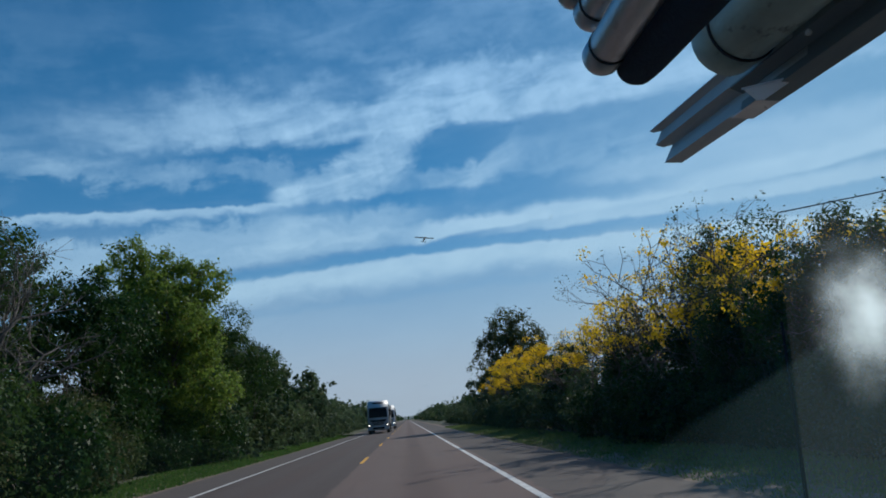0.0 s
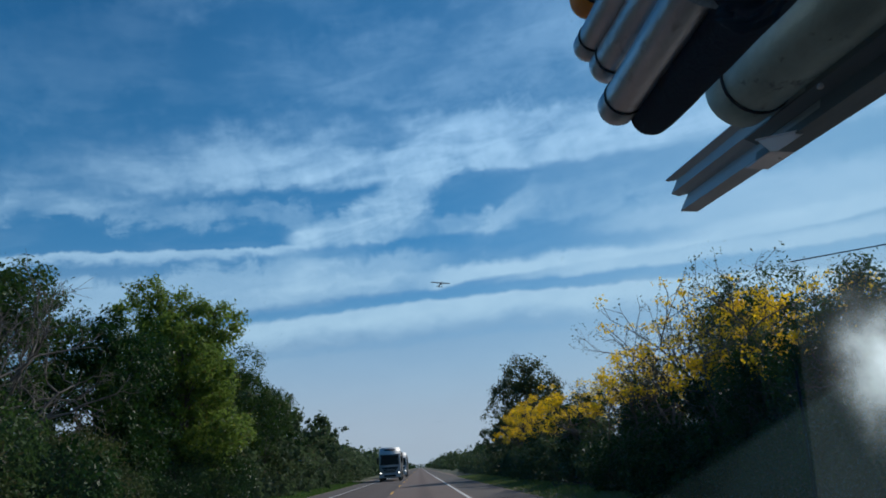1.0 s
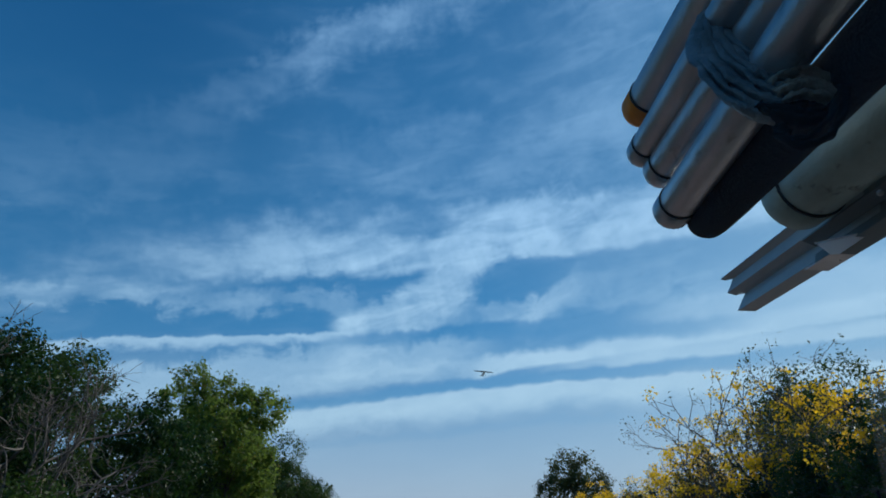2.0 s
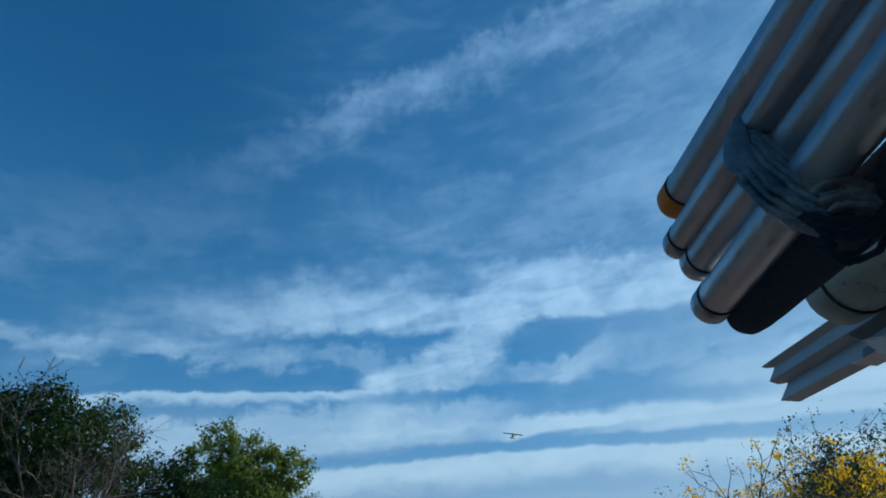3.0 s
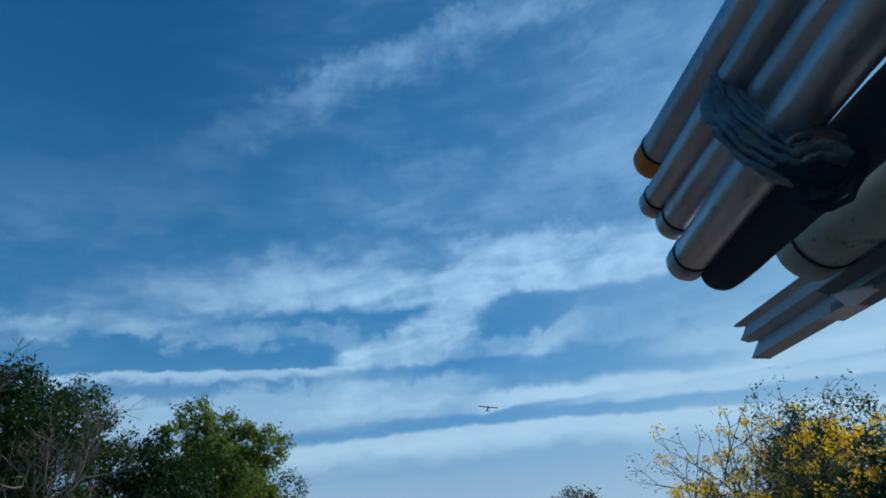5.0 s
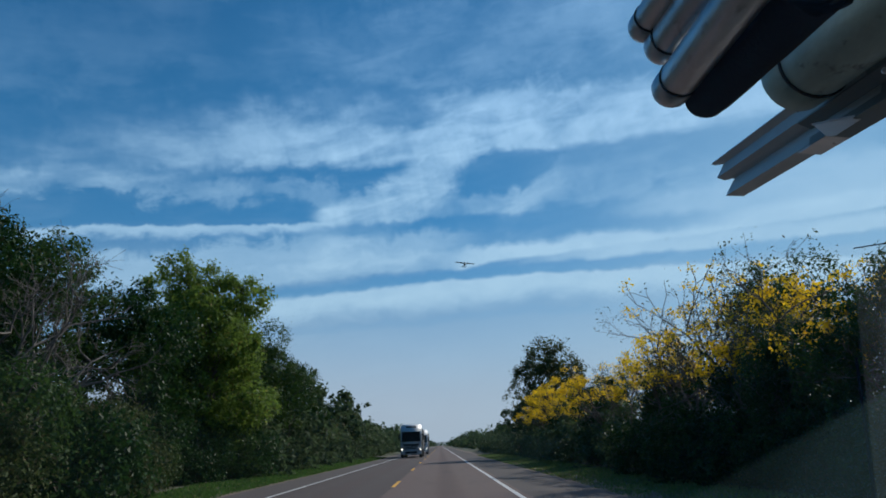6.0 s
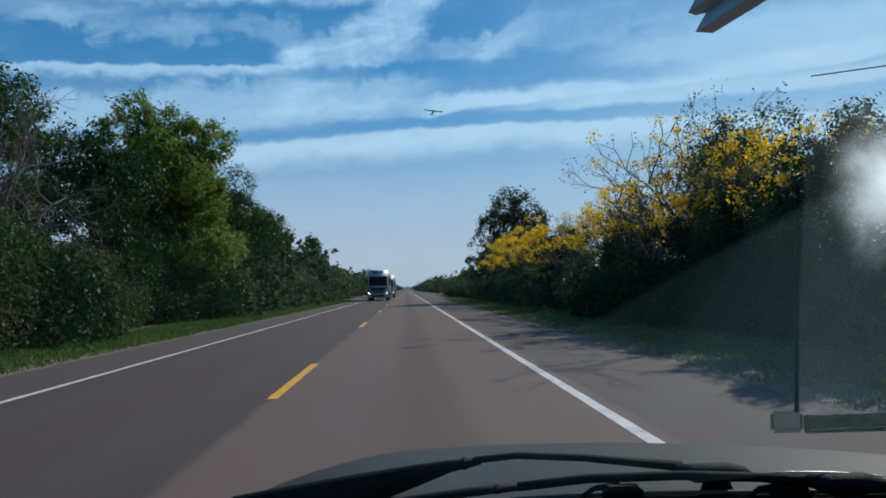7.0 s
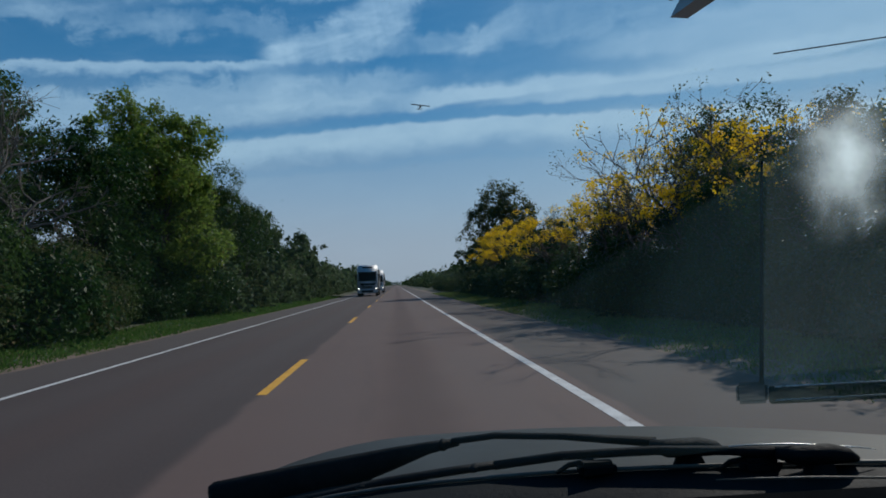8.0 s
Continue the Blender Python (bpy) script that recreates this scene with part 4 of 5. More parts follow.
def wiper(name, blade, bh, arm, ah, pivot, label):
    ob = thing(name, label, "wiper")
    v, f = sweep([E(*p) for p in blade], [(0.010, h) for h in bh], 8)
    part("blade", mesh_from("blade", v, f, M_RUBBER, True), ob)
    # spring clips that hold the rubber
    for i in range(1, len(blade) - 1, 2):
        if bh[i] > 0.012:
            continue
        p, q = Vector(blade[i]), Vector(blade[i + 1])
        a, b = p.lerp(q, 0.42), p.lerp(q, 0.60)
        v, f = sweep([E(*a), E(*p.lerp(q, 0.5)), E(*b)], [(0.012, bh[i] * 0.80), (0.012, bh[i] * 1.03), (0.012, bh[i] * 0.80)], 8)
        part("clip", mesh_from("clip", v, f, M_BLACK, True), ob)
    v, f = sweep([E(*p) for p in arm], [(0.008, ah)] * (len(arm) - 1) + [(0.011, ah * 1.4)], 8)
    part("arm", mesh_from("arm", v, f, M_BLACK, True), ob)
    x, y, z = pivot
    v, f = sweep([E(x - 0.042, y + 0.008, z + 0.002), E(x - 0.025, y, z), E(x + 0.012, y, z), E(x + 0.030, y, z - 0.002), E(x + 0.040, y, z - 0.006)],
                 [(0.010, 0.006), (0.014, 0.010), (0.014, 0.0105), (0.011, 0.008), (0.007, 0.004)], 12)
    part("pivot_cover", mesh_from("pivot_cover", v, f, M_BLACK, True), ob)
    v, f = sweep([E(x, y, z - 0.045), E(x, y, z - 0.025), E(x, y, z - 0.008)], [0.022, 0.020, 0.013], 16)
    part("spindle", mesh_from("spindle", v, f, M_BLACK, True), ob)
    return ob


wiper("wiper", [(-0.230, 0.95, -0.3245), (-0.223, 0.95, -0.323), (-0.153, 0.945, -0.313), (-0.064, 0.93, -0.294), (0.009, 0.92, -0.274), (0.053, 0.91, -0.261), (0.092, 0.90, -0.253)], (0.019, 0.023, 0.025, 0.022, 0.014, 0.008, 0.005),
      [(0.084, 0.90, -0.252), (0.136, 0.88, -0.243), (0.212, 0.84, -0.239), (0.307, 0.79, -0.239)], 0.0042, (0.339, 0.775, -0.243), "long black windscreen wiper at rest on the bonnet edge")
short_wiper = wiper("wiper", [(-0.14, 0.87, -0.313), (-0.059, 0.86, -0.297), (0.002, 0.845, -0.282), (0.074, 0.825, -0.269), (0.131, 0.81, -0.26)], (0.006, 0.0055, 0.005, 0.005, 0.0045),
      [(0.125, 0.81, -0.261), (0.199, 0.79, -0.249), (0.294, 0.765, -0.242), (0.371, 0.74, -0.24), (0.418, 0.725, -0.241)], 0.0052, (0.45, 0.712, -0.241), "shorter black windscreen wiper lying along the cowl")
# thin bright strip added in place of the highlight on the arm
tube("arm_highlight", [E(0.356, 0.715, -0.2291), E(0.387, 0.715, -0.2288), E(0.423, 0.715, -0.2300), E(0.460, 0.715, -0.2330), E(0.490, 0.715, -0.2363), E(0.515, 0.715, -0.2400)], [0.0005, 0.0010, 0.0011, 0.0010, 0.0008, 0.0004], M_BRIGHT, short_wiper, 6, "bright strip imitating the highlight along the arm")
for hxx, hyy, hzz in ((0.23, 0.765, -0.253), (0.396, 0.73, -0.249)):
    noz = thing("washer_nozzle", "small black washer nozzle on the cowl", "nozzle", "washer nozzles")
    bm = box_verts(E(hxx - 0.020, hyy - 0.010, hzz - 0.014), E(hxx + 0.022, hyy + 0.010, hzz + 0.003), 0.005)
    part("nozzle_body", bm_mesh("nozzle_body", bm, M_BLACK), noz)
    v, f = sweep([E(hxx - 0.042, hyy + 0.008, hzz - 0.010), E(hxx - 0.028, hyy + 0.008, hzz - 0.002), E(hxx, hyy + 0.008, hzz + 0.001)], [0.002, 0.003, 0.004], 6)
    part("nozzle_tip", mesh_from("nozzle_tip", v, f, M_BLACK), noz)
# pale tube drawn for the streak of reflected light along the dashboard
v, f = sweep([E(0.290, 0.605, -0.2290), E(0.332, 0.605, -0.2299), E(0.383, 0.605, -0.2316), E(0.450, 0.605, -0.2355)], [0.0004, 0.0011, 0.0012, 0.0012], 6)
box("dash_insert", E(0.09, 0.43, -0.245), E(0.42, 0.503, -0.217), M_INSERT, car, 0.006, "pale grey plastic insert in the dashboard")
part("trim_line", mesh_from("trim_line", v, f, M_HIGHLIGHT, True), car, "pale line imitating a reflection along the dashboard")


def screen_glass():
    """Windscreen glass with a faint dust film, wiped unevenly, weighted and tinted to paint veiling haze."""
    m = bpy.data.materials.new("dusty_windscreen")
    m.use_nodes = True
    k = Nodes(m.node_tree)
    pos = k.add("ShaderNodeTexCoord").outputs["Object"]
    sep = k.add("ShaderNodeSeparateXYZ")
    k.put(sep.inputs[0], pos)
    wiped = k.noise(k.xyz(k.math("MULTIPLY", sep.outputs[0], 9.0), k.math("MULTIPLY", sep.outputs[1], 1.6), k.math("MULTIPLY", sep.outputs[2], 1.6)), 1.0, 4.0, 0.55, 0.6)
    film = k.step(wiped, 0.30, 0.72, 0.007, 0.016)
    # stronger to the right and upward, which paints a veil of glare
    film = k.math("MULTIPLY", film, k.step(sep.outputs[0], -0.08, 0.44, 0.28, 2.5))
    film = k.math("MULTIPLY", film, k.step(sep.outputs[2], EYE - 0.27, EYE - 0.10, 0.22, 1.0))
    film = k.math("MULTIPLY", film, k.step(sep.outputs[2], EYE - 0.02, EYE + 0.16, 1.0, 2.2))
    specks = k.step(k.noise(pos, 210.0, 2.0, 0.5), 0.73, 0.77, 0.0, 0.05)
    # teal scatter paints a cool veil over the dark parts
    d = k.add("ShaderNodeBsdfTranslucent")
    d.inputs[0].default_value = (0.38, 0.73, 0.85, 1)
    t = k.add("ShaderNodeBsdfTransparent")
    t.inputs[0].default_value = (0.985, 0.995, 0.995, 1)
    mx = k.add("ShaderNodeMixShader")
    k.put(mx.inputs[0], k.math("ADD", film, specks, clamp=True))
    k.put(mx.inputs[1], t.outputs[0])
    k.put(mx.inputs[2], d.outputs[0])
    out = k.add("ShaderNodeOutputMaterial")
    k.put(out.inputs[0], mx.outputs[0])
    return m


sv, sf = [], []
for j in range(9):
    w = j / 8
    for i in range(13):
        u = i / 12 * 2 - 1
        half = 0.83 - 0.09 * w
        sv.append(E(CX + u * half, 0.80 - 0.74 * w - 0.05 * u * u * (1 - 0.5 * w), -0.285 + 0.455 * w + 0.03 * sin(pi * w)))
for j in range(8):
    for i in range(12):
        sf.append((13 * j + i, 13 * j + i + 1, 13 * j + 14 + i, 13 * j + 13 + i))
screen = part("windscreen", mesh_from("windscreen", sv, sf, screen_glass(), True), car, "clear windscreen with a faint dust film and painted haze")
screen.visible_shadow = False

# an added see-through sheet that stands in for a reflection in the windscreen
panel = thing("clear_panel", "clear sheet with black edge standing in for a windscreen reflection", "panel")
pv = [E(0.345, 0.62, -0.145), E(0.62, 0.62, -0.135), E(0.65, 0.62, 0.185), E(0.372, 0.62, 0.150)]
pv += [(x, y + 0.003, z) for x, y, z in pv]
pf = [(0, 1, 2, 3), (7, 6, 5, 4), (0, 4, 5, 1), (1, 5, 6, 2), (2, 6, 7, 3), (3, 7, 4, 0)]
glassy = len(pf)
for ends, radii in (([E(0.342, 0.617, -0.150), E(0.354, 0.617, 0.05)], [(0.0019, 0.0019), (0.0012, 0.0012)]), ([E(0.371, 0.617, 0.149), E(0.65, 0.617, 0.186)], [(0.0006, 0.0006), (0.0007, 0.0007)])):
    pv, pf = merge((pv, pf), sweep(ends, radii, 6))
pane_me = mesh_from("pane", pv, pf, hazed_pane())
pane_me.materials.append(M_BLACK)
pane_me.polygons.foreach_set("material_index", [0] * glassy + [1] * (len(pf) - glassy))
pane = part("pane", pane_me, panel, "clear sheet with black edges, painted haze and glare")
pane.visible_shadow = False
# tinted bar, pale lines and block imitate the reflected dashboard vents
part("slot", bm_mesh("slot", box_verts(E(0.351, 0.617, -0.1690), E(0.63, 0.623, -0.1535), 0.001), glass("slot_tint", (0.44, 0.53, 0.53), 0.01)), panel, "dark tinted bar imitating reflected vent slots")
for z_, r_ in ((-0.1533, 0.0007), (-0.1652, 0.0006)):
    tube("slot_edge", [E(0.353, 0.615, z_), E(0.63, 0.615, z_ + 0.002)], r_, M_BRIGHT, panel, 6, "thin pale line imitating the rim of the reflected slots")
part("foot", bm_mesh("foot", box_verts(E(0.320, 0.616, -0.168), E(0.349, 0.624, -0.149), 0.003), glass("foot_tint", (0.62, 0.70, 0.72), 0.01)), panel, "tinted foot of the imitated reflection")
for o_ in panel.children:
    if o_.name.split(".")[0] in ("foot", "slot"):
        o_.visible_shadow = False

# ---------------------------------------------------------------- the load on the roof rack
DIRECTION = Vector((-0.056, 1.0, 0.067))


def along(end, back, way=None):
    p = Vector(E(*end)) - (way or DIRECTION) * back
    return p


def pipe(name, end, r, length, material, parent, cap=None, cap_len=0.045, ring=True, label="", way=None):
    stops = [(0.0, r * 0.55), (0.004, r * 0.85), (0.012, r * 0.985), (0.02, r), (length, r)]
    v, f = sweep([along(end, a, way) for a, _ in stops], [b for _, b in stops], 28)
    ob = part(name, mesh_from(name, v, f, material), parent, label)
    ob.data.polygons.foreach_set("use_smooth", [len(p.vertices) == 4 for p in ob.data.polygons])
    rc = r * 1.035
    stops = [(-0.006, rc * 0.6), (-0.004, rc * 0.86), (0.004, rc), (cap_len, rc)]
    v, f = sweep([along(end, a, way) for a, _ in stops], [b for _, b in stops], 28)
    c = part("end_cap", mesh_from("end_cap", v, f, cap or material), ob)
    c.data.polygons.foreach_set("use_smooth", [len(p.vertices) == 4 for p in c.data.polygons])
    if ring:
        v, f = sweep([along(end, cap_len - 0.001, way), along(end, cap_len + 0.0025, way)], rc * 1.02, 28)
        part("seam", mesh_from("seam", v, f, M_SEAM), ob)
    return ob


bundle = thing("pipe_bundle", "grey metal pipes and a black tube, of foam or filling a shaded gap strapped together", "pipes")
pipe("pipe", (0.277, 0.80, 0.575), 0.0265, 1.5, M_PIPE, bundle, M_CAP, 0.040, True, "grey pipe with a yellow end cap", way=Vector((-0.085, 1.0, 0.067)))
pipe("pipe", (0.277, 0.83, 0.523), 0.0205, 1.5, M_PIPE, bundle, None, 0.03)
pipe("pipe", (0.299, 0.83, 0.492), 0.0245, 1.5, M_PIPE, bundle, None, 0.032)
pipe("pipe", (0.307, 0.84, 0.434), 0.0252, 1.5, M_PIPE, bundle, None, 0.036, way=Vector((-0.026, 1.0, 0.037)))
# added black tube that stands in for the shade between two pipes
tube("foam_tube", [along((0.352, 0.60, 0.470), a) for a in (0.0, 0.01, 0.03, 1.2)], [0.012, 0.020, 0.024, 0.024], M_FOAM, bundle, 18, "black tube, of foam or filling a shaded gap")
# the foam tube itself, faintly ribbed
stops = [(-0.012, 0.014), (-0.006, 0.023), (0.004, 0.0275), (0.03, 0.0295)] + [(0.03 + 0.05 * i, 0.0295 + 0.0006 * (i % 2)) for i in range(1, 12)] + [(1.4, 0.0295)]
v, f = sweep([along((0.351, 0.84, 0.420), a) for a, _ in stops], [b for _, b in stops], 24)
part("foam_tube", mesh_from("foam_tube", v, f, M_FOAM, True), bundle, "black tube, of foam or filling a shaded gap")


def strap(points, w, name="strap", material=None, turns=1, seed=0):
    rs = np.random.default_rng(seed)
    pts = [Vector(p) for p in points]
    fine = []
    for i in range(len(pts) - 1):
        a, b, c, d = pts[max(i - 1, 0)], pts[i], pts[i + 1], pts[min(i + 2, len(pts) - 1)]
        for j in range(4):
            u = j / 4
            fine.append(0.5 * (2 * b + (c - a) * u + (2 * a - 5 * b + 4 * c - d) * u * u + (3 * b - a - 3 * c + d) * u ** 3) + Vector(rs.normal(0, w * 0.10, 3)))
    points = fine + [pts[-1]]
    rr = [(w * (1 + 0.16 * rs.normal()), w * (0.42 + 0.07 * rs.normal())) for _ in points]
    v, f = sweep([E(*p) for p in points], rr, 8)
    part(name, mesh_from(name, v, f, material or M_STRAP, True), bundle, "dark stretched rubber strap")


# a stretched band crosses the pipes, fanned out where it starts and gathered where it is knotted
BAND_A = ((0.300, 0.600, 0.540), (0.283, 0.562, 0.527), (0.262, 0.556, 0.491), (0.2585, 0.553, 0.452), (0.271, 0.553, 0.4176), (0.291, 0.553, 0.391), (0.3186, 0.550, 0.376))
BAND_B = ((0.312, 0.600, 0.540), (0.2955, 0.562, 0.5305), (0.293, 0.556, 0.504), (0.305, 0.553, 0.471), (0.325, 0.551, 0.442), (0.335, 0.549, 0.428), (0.3394, 0.547, 0.415))
HANG = (1.0, 1.0, 0.985, 0.965, 0.940, 0.925, 0.920)        # how far each stop of the band bulges out over the pipes
SEAT = Vector((0.0, -0.014, 0.045))


def bulge(p, k_):
    return SEAT + (Vector(p) - SEAT) * k_


for k_ in range(8):
    u = k_ / 7
    strap([bulge(Vector(a).lerp(Vector(b), u), h) - Vector((0, 0.002 * (k_ % 3), 0)) for a, b, h in zip(BAND_A, BAND_B, HANG)], 0.0080, seed=k_)
# the stretched skin between its folds
skin_v, skin_f = [], []
for a, b, h in zip(BAND_A, BAND_B, HANG):
    for u in (0.0, 0.33, 0.67, 1.0):
        q = bulge(Vector(a).lerp(Vector(b), u), h)
        skin_v += [E(*q), E(q.x, q.y + 0.003, q.z + 0.002)]
for i in range(len(HANG) - 1):
    for j in range(3):
        c = 8 * i + 2 * j
        skin_f += [(c, c + 8, c + 10, c + 2), (c + 1, c + 3, c + 11, c + 9)]
part("strap", mesh_from("strap", skin_v, skin_f, M_STRAP, True), bundle, "dark stretched rubber strap")
# its loose end, bunched up beside the knot
for k_ in range(4):
    z = (0.424, 0.412, 0.407, 0.396)[k_]
    strap([bulge(q, 0.915) for q in ((0.322, 0.548, z - 0.006), (0.336, 0.545, z + 0.002 * (k_ % 2)), (0.355, 0.543, z + 0.002), (0.378 - 0.002 * k_, 0.547, z - 0.009 + 0.006 * (k_ % 2)))], (0.0078, 0.0052, 0.0088, 0.0066)[k_], material=M_CLOTH, seed=10 + k_)
for k_ in range(2):
    o = 0.007 * k_
    strap([bulge(q, 0.915) for q in ((0.402 + o, 0.56, 0.470), (0.390 + o, 0.55, 0.426), (0.373 + o, 0.54, 0.388), (0.354 + o, 0.535, 0.360 - o), (0.331, 0.535, 0.343 - o), (0.316, 0.54, 0.347), (0.317, 0.545, 0.366))], 0.0070, material=M_RUBBER, seed=31 + k_)
for k_, (kx, ky, kz) in enumerate(((0.330, 0.545, 0.372), (0.342, 0.548, 0.380), (0.326, 0.550, 0.384), (0.338, 0.540, 0.366))):
    strap([bulge(q, 0.915) for q in ((kx - 0.022, ky, kz + 0.010), (kx - 0.008, ky - 0.008, kz - 0.006), (kx + 0.010, ky - 0.004, kz - 0.003), (kx + 0.020, ky + 0.008, kz + 0.012))], 0.0088, "knot", M_RUBBER, seed=20 + k_)

large = thing("large_pipe", "thick dull grey pipe with a capped end on the roof rack", "pipe")
pipe("pipe_body", (0.503, 0.885, 0.472), 0.0485, 1.5, M_PIPE2, large, None, 0.05)


def profile(name, section, y0, y1, thick, material, parent, label="", notch=None):
    """A sheet-metal profile: a zigzag section drawn along the load's direction."""
    pts = [Vector((a, 0, b)) for a, b in section]
    n = len(pts)
    back = []
    for i, p in enumerate(pts):
        d = (pts[min(i + 1, n - 1)] - pts[max(i - 1, 0)]).normalized()
        back.append(p + Vector((d.z, 0, -d.x)) * thick)
    ring_ = pts + back[::-1]
    vv, ff = [], []
    for y in (y0, y1):
        for i, q in enumerate(ring_):
            yy = y - (notch[min(i, 2 * n - 1 - i)] if notch and y == y0 else 0.0)
            t = yy - 1.22
            vv.append(E(q.x + DIRECTION.x * t, yy, q.z + DIRECTION.z * t))
    m2 = len(ring_)
    for i in range(m2):
        ff.append((i, (i + 1) % m2, m2 + (i + 1) % m2, m2 + i))
    for i in range(n - 1):
        ff.append((i, m2 - 1 - i, m2 - 2 - i, i + 1))
        ff.append((m2 + i, m2 + i + 1, m2 + m2 - 2 - i, m2 + m2 - 1 - i))
    return part(name, mesh_from(name, vv, ff, material), parent, label)


rail = thing("ladder_rail", "grooved aluminium rail profile lying on the roof rack", "rail")
profile("inner_rail", [(0.519, 0.488), (0.525, 0.484), (0.531, 0.478), (0.529, 0.468), (0.527, 0.459), (0.537, 0.453), (0.546, 0.448), (0.542, 0.436), (0.538, 0.424), (0.566, 0.421), (0.572, 0.440)],
        1.225, 0.80, 0.003, M_ALU, rail, notch=[0.0, 0.004, 0.024, 0.016, 0.0, 0.006, 0.028, 0.020, 0.0, 0.004, 0.02])
profile("outer_rail", [(0.517, 0.486), (0.530, 0.474), (0.5265, 0.456), (0.545, 0.4455), (0.5365, 0.4205), (0.569, 0.4170), (0.576, 0.440)], 0.955, -0.6, 0.003, M_ALU_DULL, rail)
# brighter metal paints the lit end of the outer rail
profile("end_sleeve", [(0.5355, 0.4195), (0.570, 0.4160)], 0.985, 0.915, 0.002, M_BRIGHT, rail, "cut sleeve of the outer rail, brightened to look lit")
# bright tube added to imitate the glint of the sun
tube("wire", [E(0.496, 0.85, 0.385), E(0.556, 0.85, 0.396), E(0.615, 0.85, 0.412)], [0.0015, 0.0015, 0.0009], M_FLAP, rail, 6, "thin bright strip imitating a sun glint on the edge")
tv = [E(0.499, 0.853, 0.386), E(0.514, 0.853, 0.369), E(0.526, 0.853, 0.369), E(0.577, 0.853, 0.399)]
part("cut_flap", mesh_from("cut_flap", tv, [(3, 2, 1, 0)], M_FLAP), rail, "milky translucent flap on the rail")
v, f = sweep([E(0.500, 0.702, 0.379), E(0.500, 0.700, 0.3775), E(0.500, 0.699, 0.377)], [0.004, 0.0035, 0.0015], 10)
part("rivet", mesh_from("rivet", v, f, M_BRIGHT, True), rail, "small bright rivet")

# ---------------------------------------------------------------- oncoming trucks
M_TRUCK = surface("silver_truck_paint", (0.52, 0.53, 0.54), 0.35, 0.1, scale=1.5, spots=(0.25, 0.24, 0.22))
M_TRUCKW = surface("white_truck_paint", (0.68, 0.69, 0.70), 0.4, scale=1.5, spots=(0.45, 0.43, 0.40))
M_GLASSDARK = surface("dark_glass", (0.010, 0.014, 0.018), 0.25, spec=0.05, scale=2)
M_TRAILER = surface("dark_tarpaulin", (0.035, 0.04, 0.045), 0.7, colour2=(0.05, 0.055, 0.06), scale=1.2)
M_LAMP = bpy.data.materials.new("headlight_on")
M_LAMP.use_nodes = True
M_LAMP.node_tree.nodes["Principled BSDF"].inputs["Emission Color"].default_value = (1, 0.97, 0.9, 1)
M_LAMP.node_tree.nodes["Principled BSDF"].inputs["Emission Strength"].default_value = 3.0


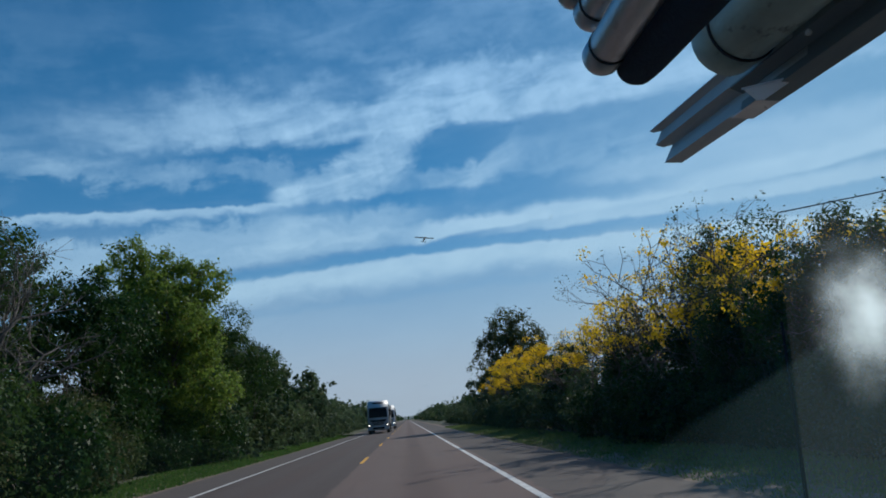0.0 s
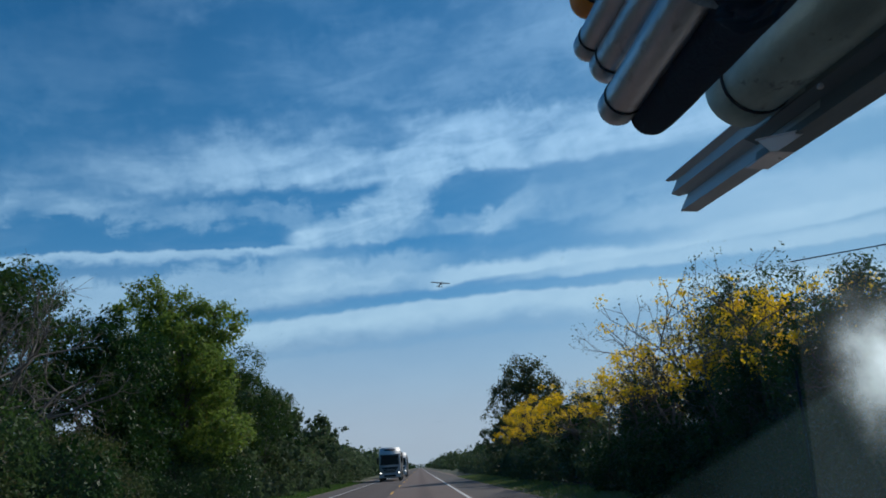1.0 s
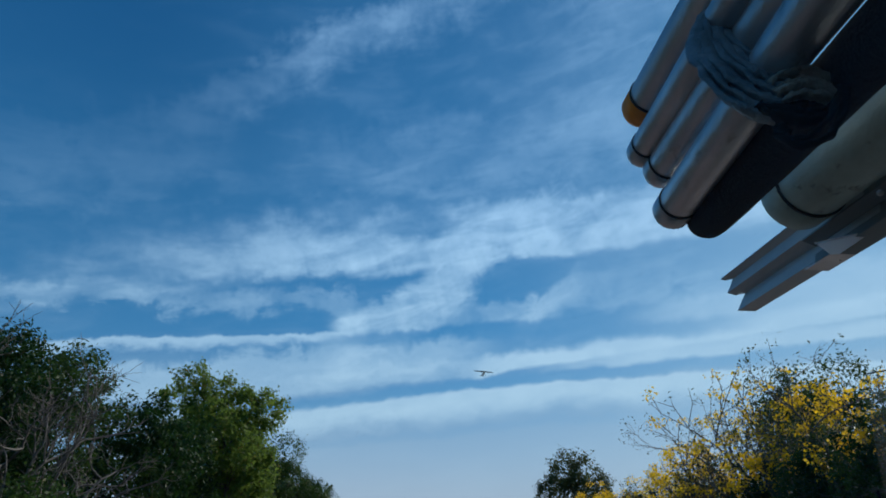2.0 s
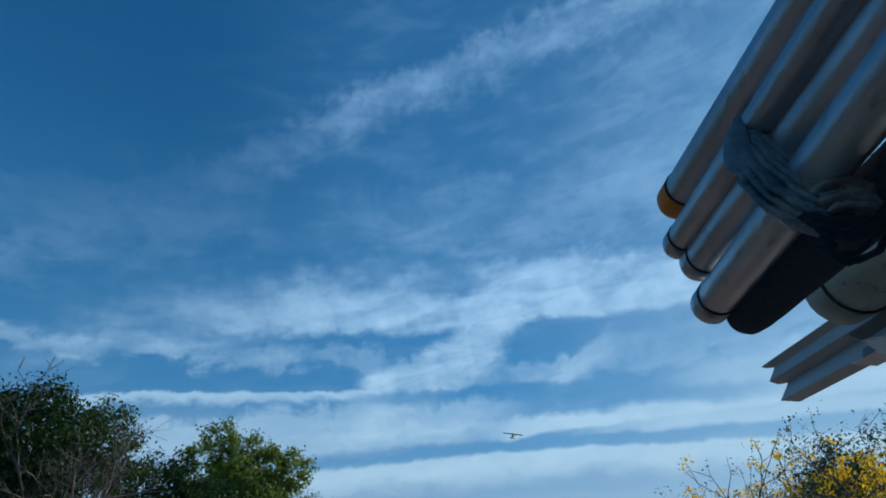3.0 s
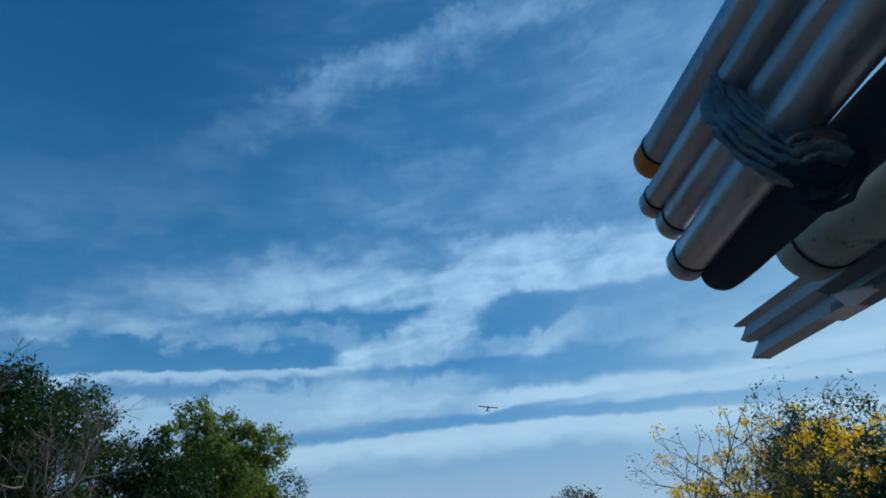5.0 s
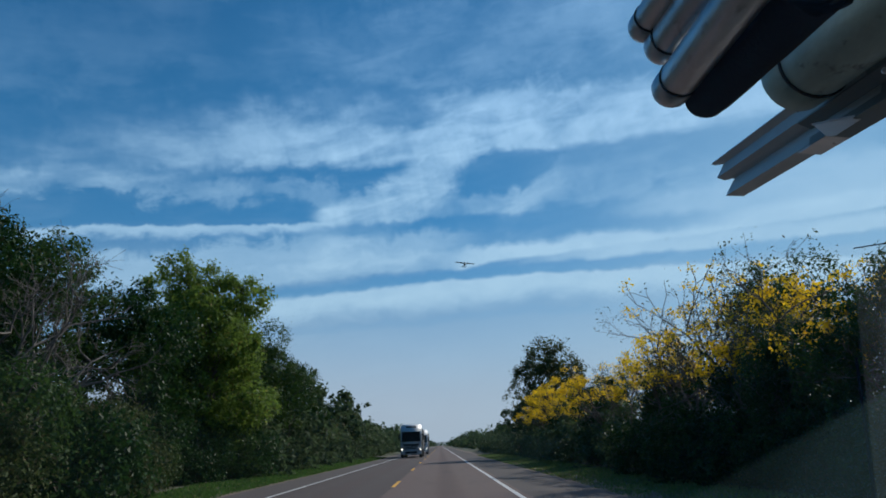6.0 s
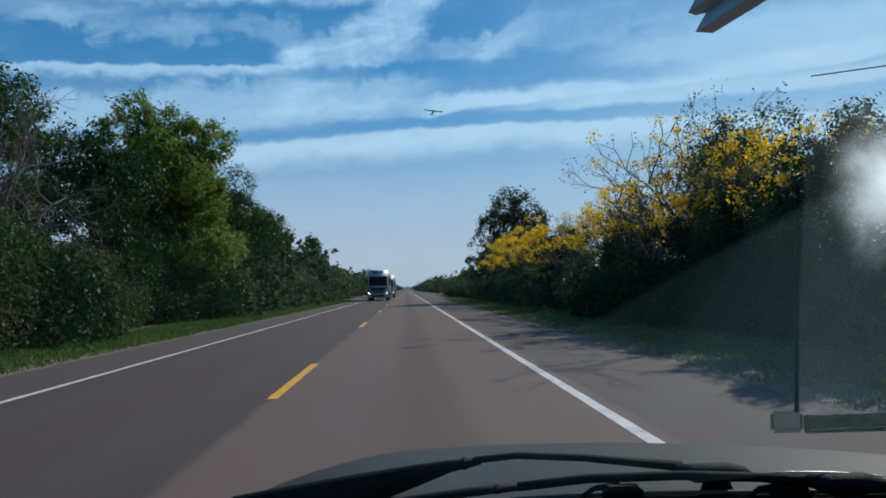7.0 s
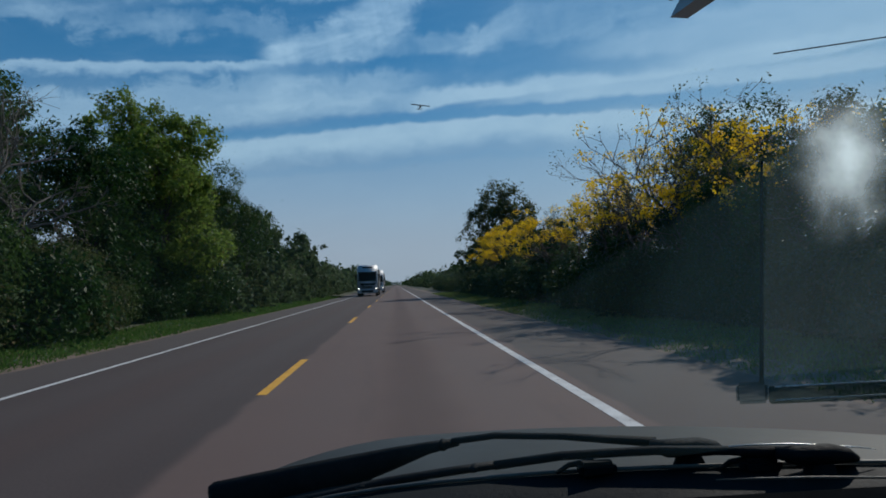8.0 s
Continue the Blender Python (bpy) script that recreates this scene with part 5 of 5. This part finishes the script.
def truck(at, paint, label):
    ob = thing("truck", label, "truck", "oncoming trucks", at=at)
    bm = bmesh.new()
    prof = [(0.0, 0.55), (0.0, 1.75), (0.20, 2.90), (0.34, 3.16), (0.95, 3.72), (2.2, 3.86), (2.2, 0.55)]
    left = [bm.verts.new((-1.22, a, b)) for a, b in prof]
    right = [bm.verts.new((1.22, a, b)) for a, b in prof]
    for i in range(len(prof)):
        j = (i + 1) % len(prof)
        bm.faces.new((left[i], left[j], right[j], right[i]))
    bm.faces.new(left[::-1]), bm.faces.new(right)
    bmesh.ops.recalc_face_normals(bm, faces=bm.faces[:])
    bmesh.ops.bevel(bm, geom=bm.edges[:], offset=0.09, segments=3, affect="EDGES")
    part("cab", bm_mesh("cab", bm, paint, True), ob)

    def panel_(name, pts, mat, label_=""):
        vv = [Vector(p) for p in pts]
        nrm = (vv[1] - vv[0]).cross(vv[2] - vv[0]).normalized() * 0.03
        vv += [q - nrm for q in vv]
        k2 = len(pts)
        ff = [tuple(range(k2)), tuple(range(2 * k2 - 1, k2 - 1, -1))] + [(i, (i + 1) % k2, k2 + (i + 1) % k2, k2 + i) for i in range(k2)]
        return part(name, mesh_from(name, vv, ff, mat), ob, label_)

    panel_("windscreen", [(-1.10, -0.03, 1.84), (1.10, -0.03, 1.84), (1.04, 0.14, 2.86), (-1.04, 0.14, 2.86)], M_GLASSDARK, "dark windscreen")
    panel_("grille", [(-0.55, -0.03, 1.00), (0.55, -0.03, 1.00), (1.0, -0.03, 1.58), (-1.0, -0.03, 1.58)], M_BLACK, "black grille")
    for z, half in ((1.14, 0.62), (1.30, 0.74)):
        part("grille_bar", bm_mesh("grille_bar", box_verts((-half, -0.07, z - 0.022), (half, -0.03, z + 0.022), 0.006), paint), ob)
    part("bumper", bm_mesh("bumper", box_verts((-1.24, -0.16, 0.40), (1.24, 0.10, 0.86), 0.06), paint), ob)
    part("air_intake", bm_mesh("air_intake", box_verts((-0.70, -0.185, 0.50), (0.70, -0.15, 0.72), 0.02), M_BLACK), ob)
    part("visor", bm_mesh("visor", box_verts((-1.1, -0.08, 2.84), (1.1, 0.20, 2.95), 0.03), M_GLASSDARK), ob)
    part("roof_lamp_bar", bm_mesh("roof_lamp_bar", box_verts((-0.62, 0.60, 3.42), (0.62, 0.72, 3.60), 0.03), M_BLACK), ob)
    for sx in (-1, 1):
        lamp_ = part("headlight", bm_mesh("headlight", box_verts((sx * 1.06 - 0.14, -0.20, 0.84), (sx * 1.06 + 0.14, -0.02, 1.06), 0.04), M_GLASSDARK), ob)
        part("bulb", bm_mesh("bulb", box_verts((sx * 1.06 - 0.07, -0.215, 0.89), (sx * 1.06 + 0.07, -0.195, 1.01), 0.006), M_LAMP), lamp_)
        part("mirror", bm_mesh("mirror", box_verts((sx * 1.40 - 0.10, 0.10, 1.95), (sx * 1.40 + 0.10, 0.26, 2.70), 0.05), M_BLACK), ob)
        part("mirror_arm", bm_mesh("mirror_arm", box_verts((min(sx * 1.2, sx * 1.36), 0.15, 2.55), (max(sx * 1.2, sx * 1.36), 0.20, 2.62)), M_BLACK), ob)
        for wy in (1.1, 4.2, 9.5, 10.8):
            v2, f2 = sweep([(sx * 1.10 - 0.16, wy, 0.50), (sx * 1.10 - 0.12, wy, 0.50), (sx * 1.10 + 0.12, wy, 0.50), (sx * 1.10 + 0.16, wy, 0.50)], [0.44, 0.50, 0.50, 0.44], 20)
            w_ = part("wheel", mesh_from("tyre", v2, f2, M_TYRE), ob)
            v2, f2 = sweep([(sx * 1.10 - 0.165, wy, 0.50), (sx * 1.10 + 0.165, wy, 0.50)], 0.27, 14)
            part("rim", mesh_from("rim", v2, f2, M_STEEL), w_)
    part("chassis", bm_mesh("chassis", box_verts((-0.5, 0.4, 0.6), (0.5, 12.0, 0.95), 0.02), M_BLACK), ob)
    part("trailer", bm_mesh("trailer", box_verts((-1.28, 2.75, 0.95), (1.28, 12.6, 3.35), 0.06), M_TRAILER), ob, "dark covered trailer")
    return ob


truck((-3.45, 84.0, 0.0), M_TRUCK, "silver-grey heavy truck with a dark trailer and lit headlights")
truck((-3.30, 116.0, 0.0), M_TRUCKW, "white heavy truck following another one on the highway")

# ---------------------------------------------------------------- light aeroplane
M_PLANE = surface("aeroplane_paint", (0.30, 0.27, 0.24), 0.5, scale=1.0)
M_PLANED = surface("aeroplane_dark", (0.08, 0.08, 0.09), 0.5, scale=1.0)


def aeroplane(m4):
    ob = thing("aeroplane", "small high-wing light aeroplane flying overhead in the sky", "aeroplane")
    st = [(-2.2, 0.12, 0.0), (-2.0, 0.42, 0.0), (-1.0, 0.58, 0.05), (0.2, 0.62, 0.12), (1.4, 0.5, 0.12), (3.6, 0.22, 0.22), (5.4, 0.08, 0.3)]
    v2, f2 = sweep([(0, a, c) for a, _, c in st], [(b * 0.85, b) for _, b, _ in st], 12)
    part("fuselage", mesh_from("fuselage", v2, f2, M_PLANE, True), ob)

    def wing(name, span, y0, y1, z, thick, tip):
        pts = []
        for x, k2 in ((-span / 2, tip), (0, 1.0), (span / 2, tip)):
            mid, half = (y0 + y1) / 2, (y1 - y0) / 2 * k2
            pts.append([(x, mid - half, z), (x, mid - half * 0.5, z + thick), (x, mid + half, z + 0.02), (x, mid, z - 0.03)])
        vv = [q for s2 in pts for q in s2]
        ff = [(4 * a + b, 4 * a + (b + 1) % 4, 4 * a + 4 + (b + 1) % 4, 4 * a + 4 + b) for a in range(2) for b in range(4)]
        ff += [(3, 2, 1, 0), (8, 9, 10, 11)]
        part(name, mesh_from(name, vv, ff, M_PLANED), ob)

    wing("wing", 11.0, -0.9, 0.75, 0.72, 0.12, 0.75)
    wing("tailplane", 3.4, 4.5, 5.4, 0.35, 0.05, 0.7)
    vv = [(-0.04, 4.3, 0.35), (0.04, 4.3, 0.35), (0.04, 5.5, 0.35), (-0.04, 5.5, 0.35), (-0.03, 5.0, 1.6), (0.03, 5.0, 1.6), (0.03, 5.6, 1.6), (-0.03, 5.6, 1.6)]
    part("fin", mesh_from("fin", vv, [(3, 2, 1, 0), (4, 5, 6, 7), (0, 1, 5, 4), (1, 2, 6, 5), (2, 3, 7, 6), (3, 0, 4, 7)], M_PLANED), ob)
    for sx in (-1, 1):
        v2, f2 = sweep([(sx * 0.5, 0, -0.3), (sx * 2.6, -0.1, 0.70)], 0.04, 6)
        part("strut", mesh_from("strut", v2, f2, M_PLANED), ob)
        v2, f2 = sweep([(sx * 0.4, 0.3, -0.3), (sx * 1.1, 0.3, -0.95)], 0.05, 6)
        part("landing_leg", mesh_from("landing_leg", v2, f2, M_PLANED), ob)
        v2, f2 = sweep([(sx * 1.1 - 0.09, 0.3, -1.05), (sx * 1.1 + 0.09, 0.3, -1.05)], 0.24, 12)
        part("wheel", mesh_from("wheel", v2, f2, M_TYRE), ob)
    ob.matrix_world = m4
    return ob


PLANE_AZ, PLANE_EL, PLANE_D = radians(2.5), radians(14.6), 400.0
aeroplane(pose(PLANE_D * sin(PLANE_AZ) * cos(PLANE_EL), PLANE_D * cos(PLANE_AZ) * cos(PLANE_EL), EYE + PLANE_D * sin(PLANE_EL), -8, 6, 6))
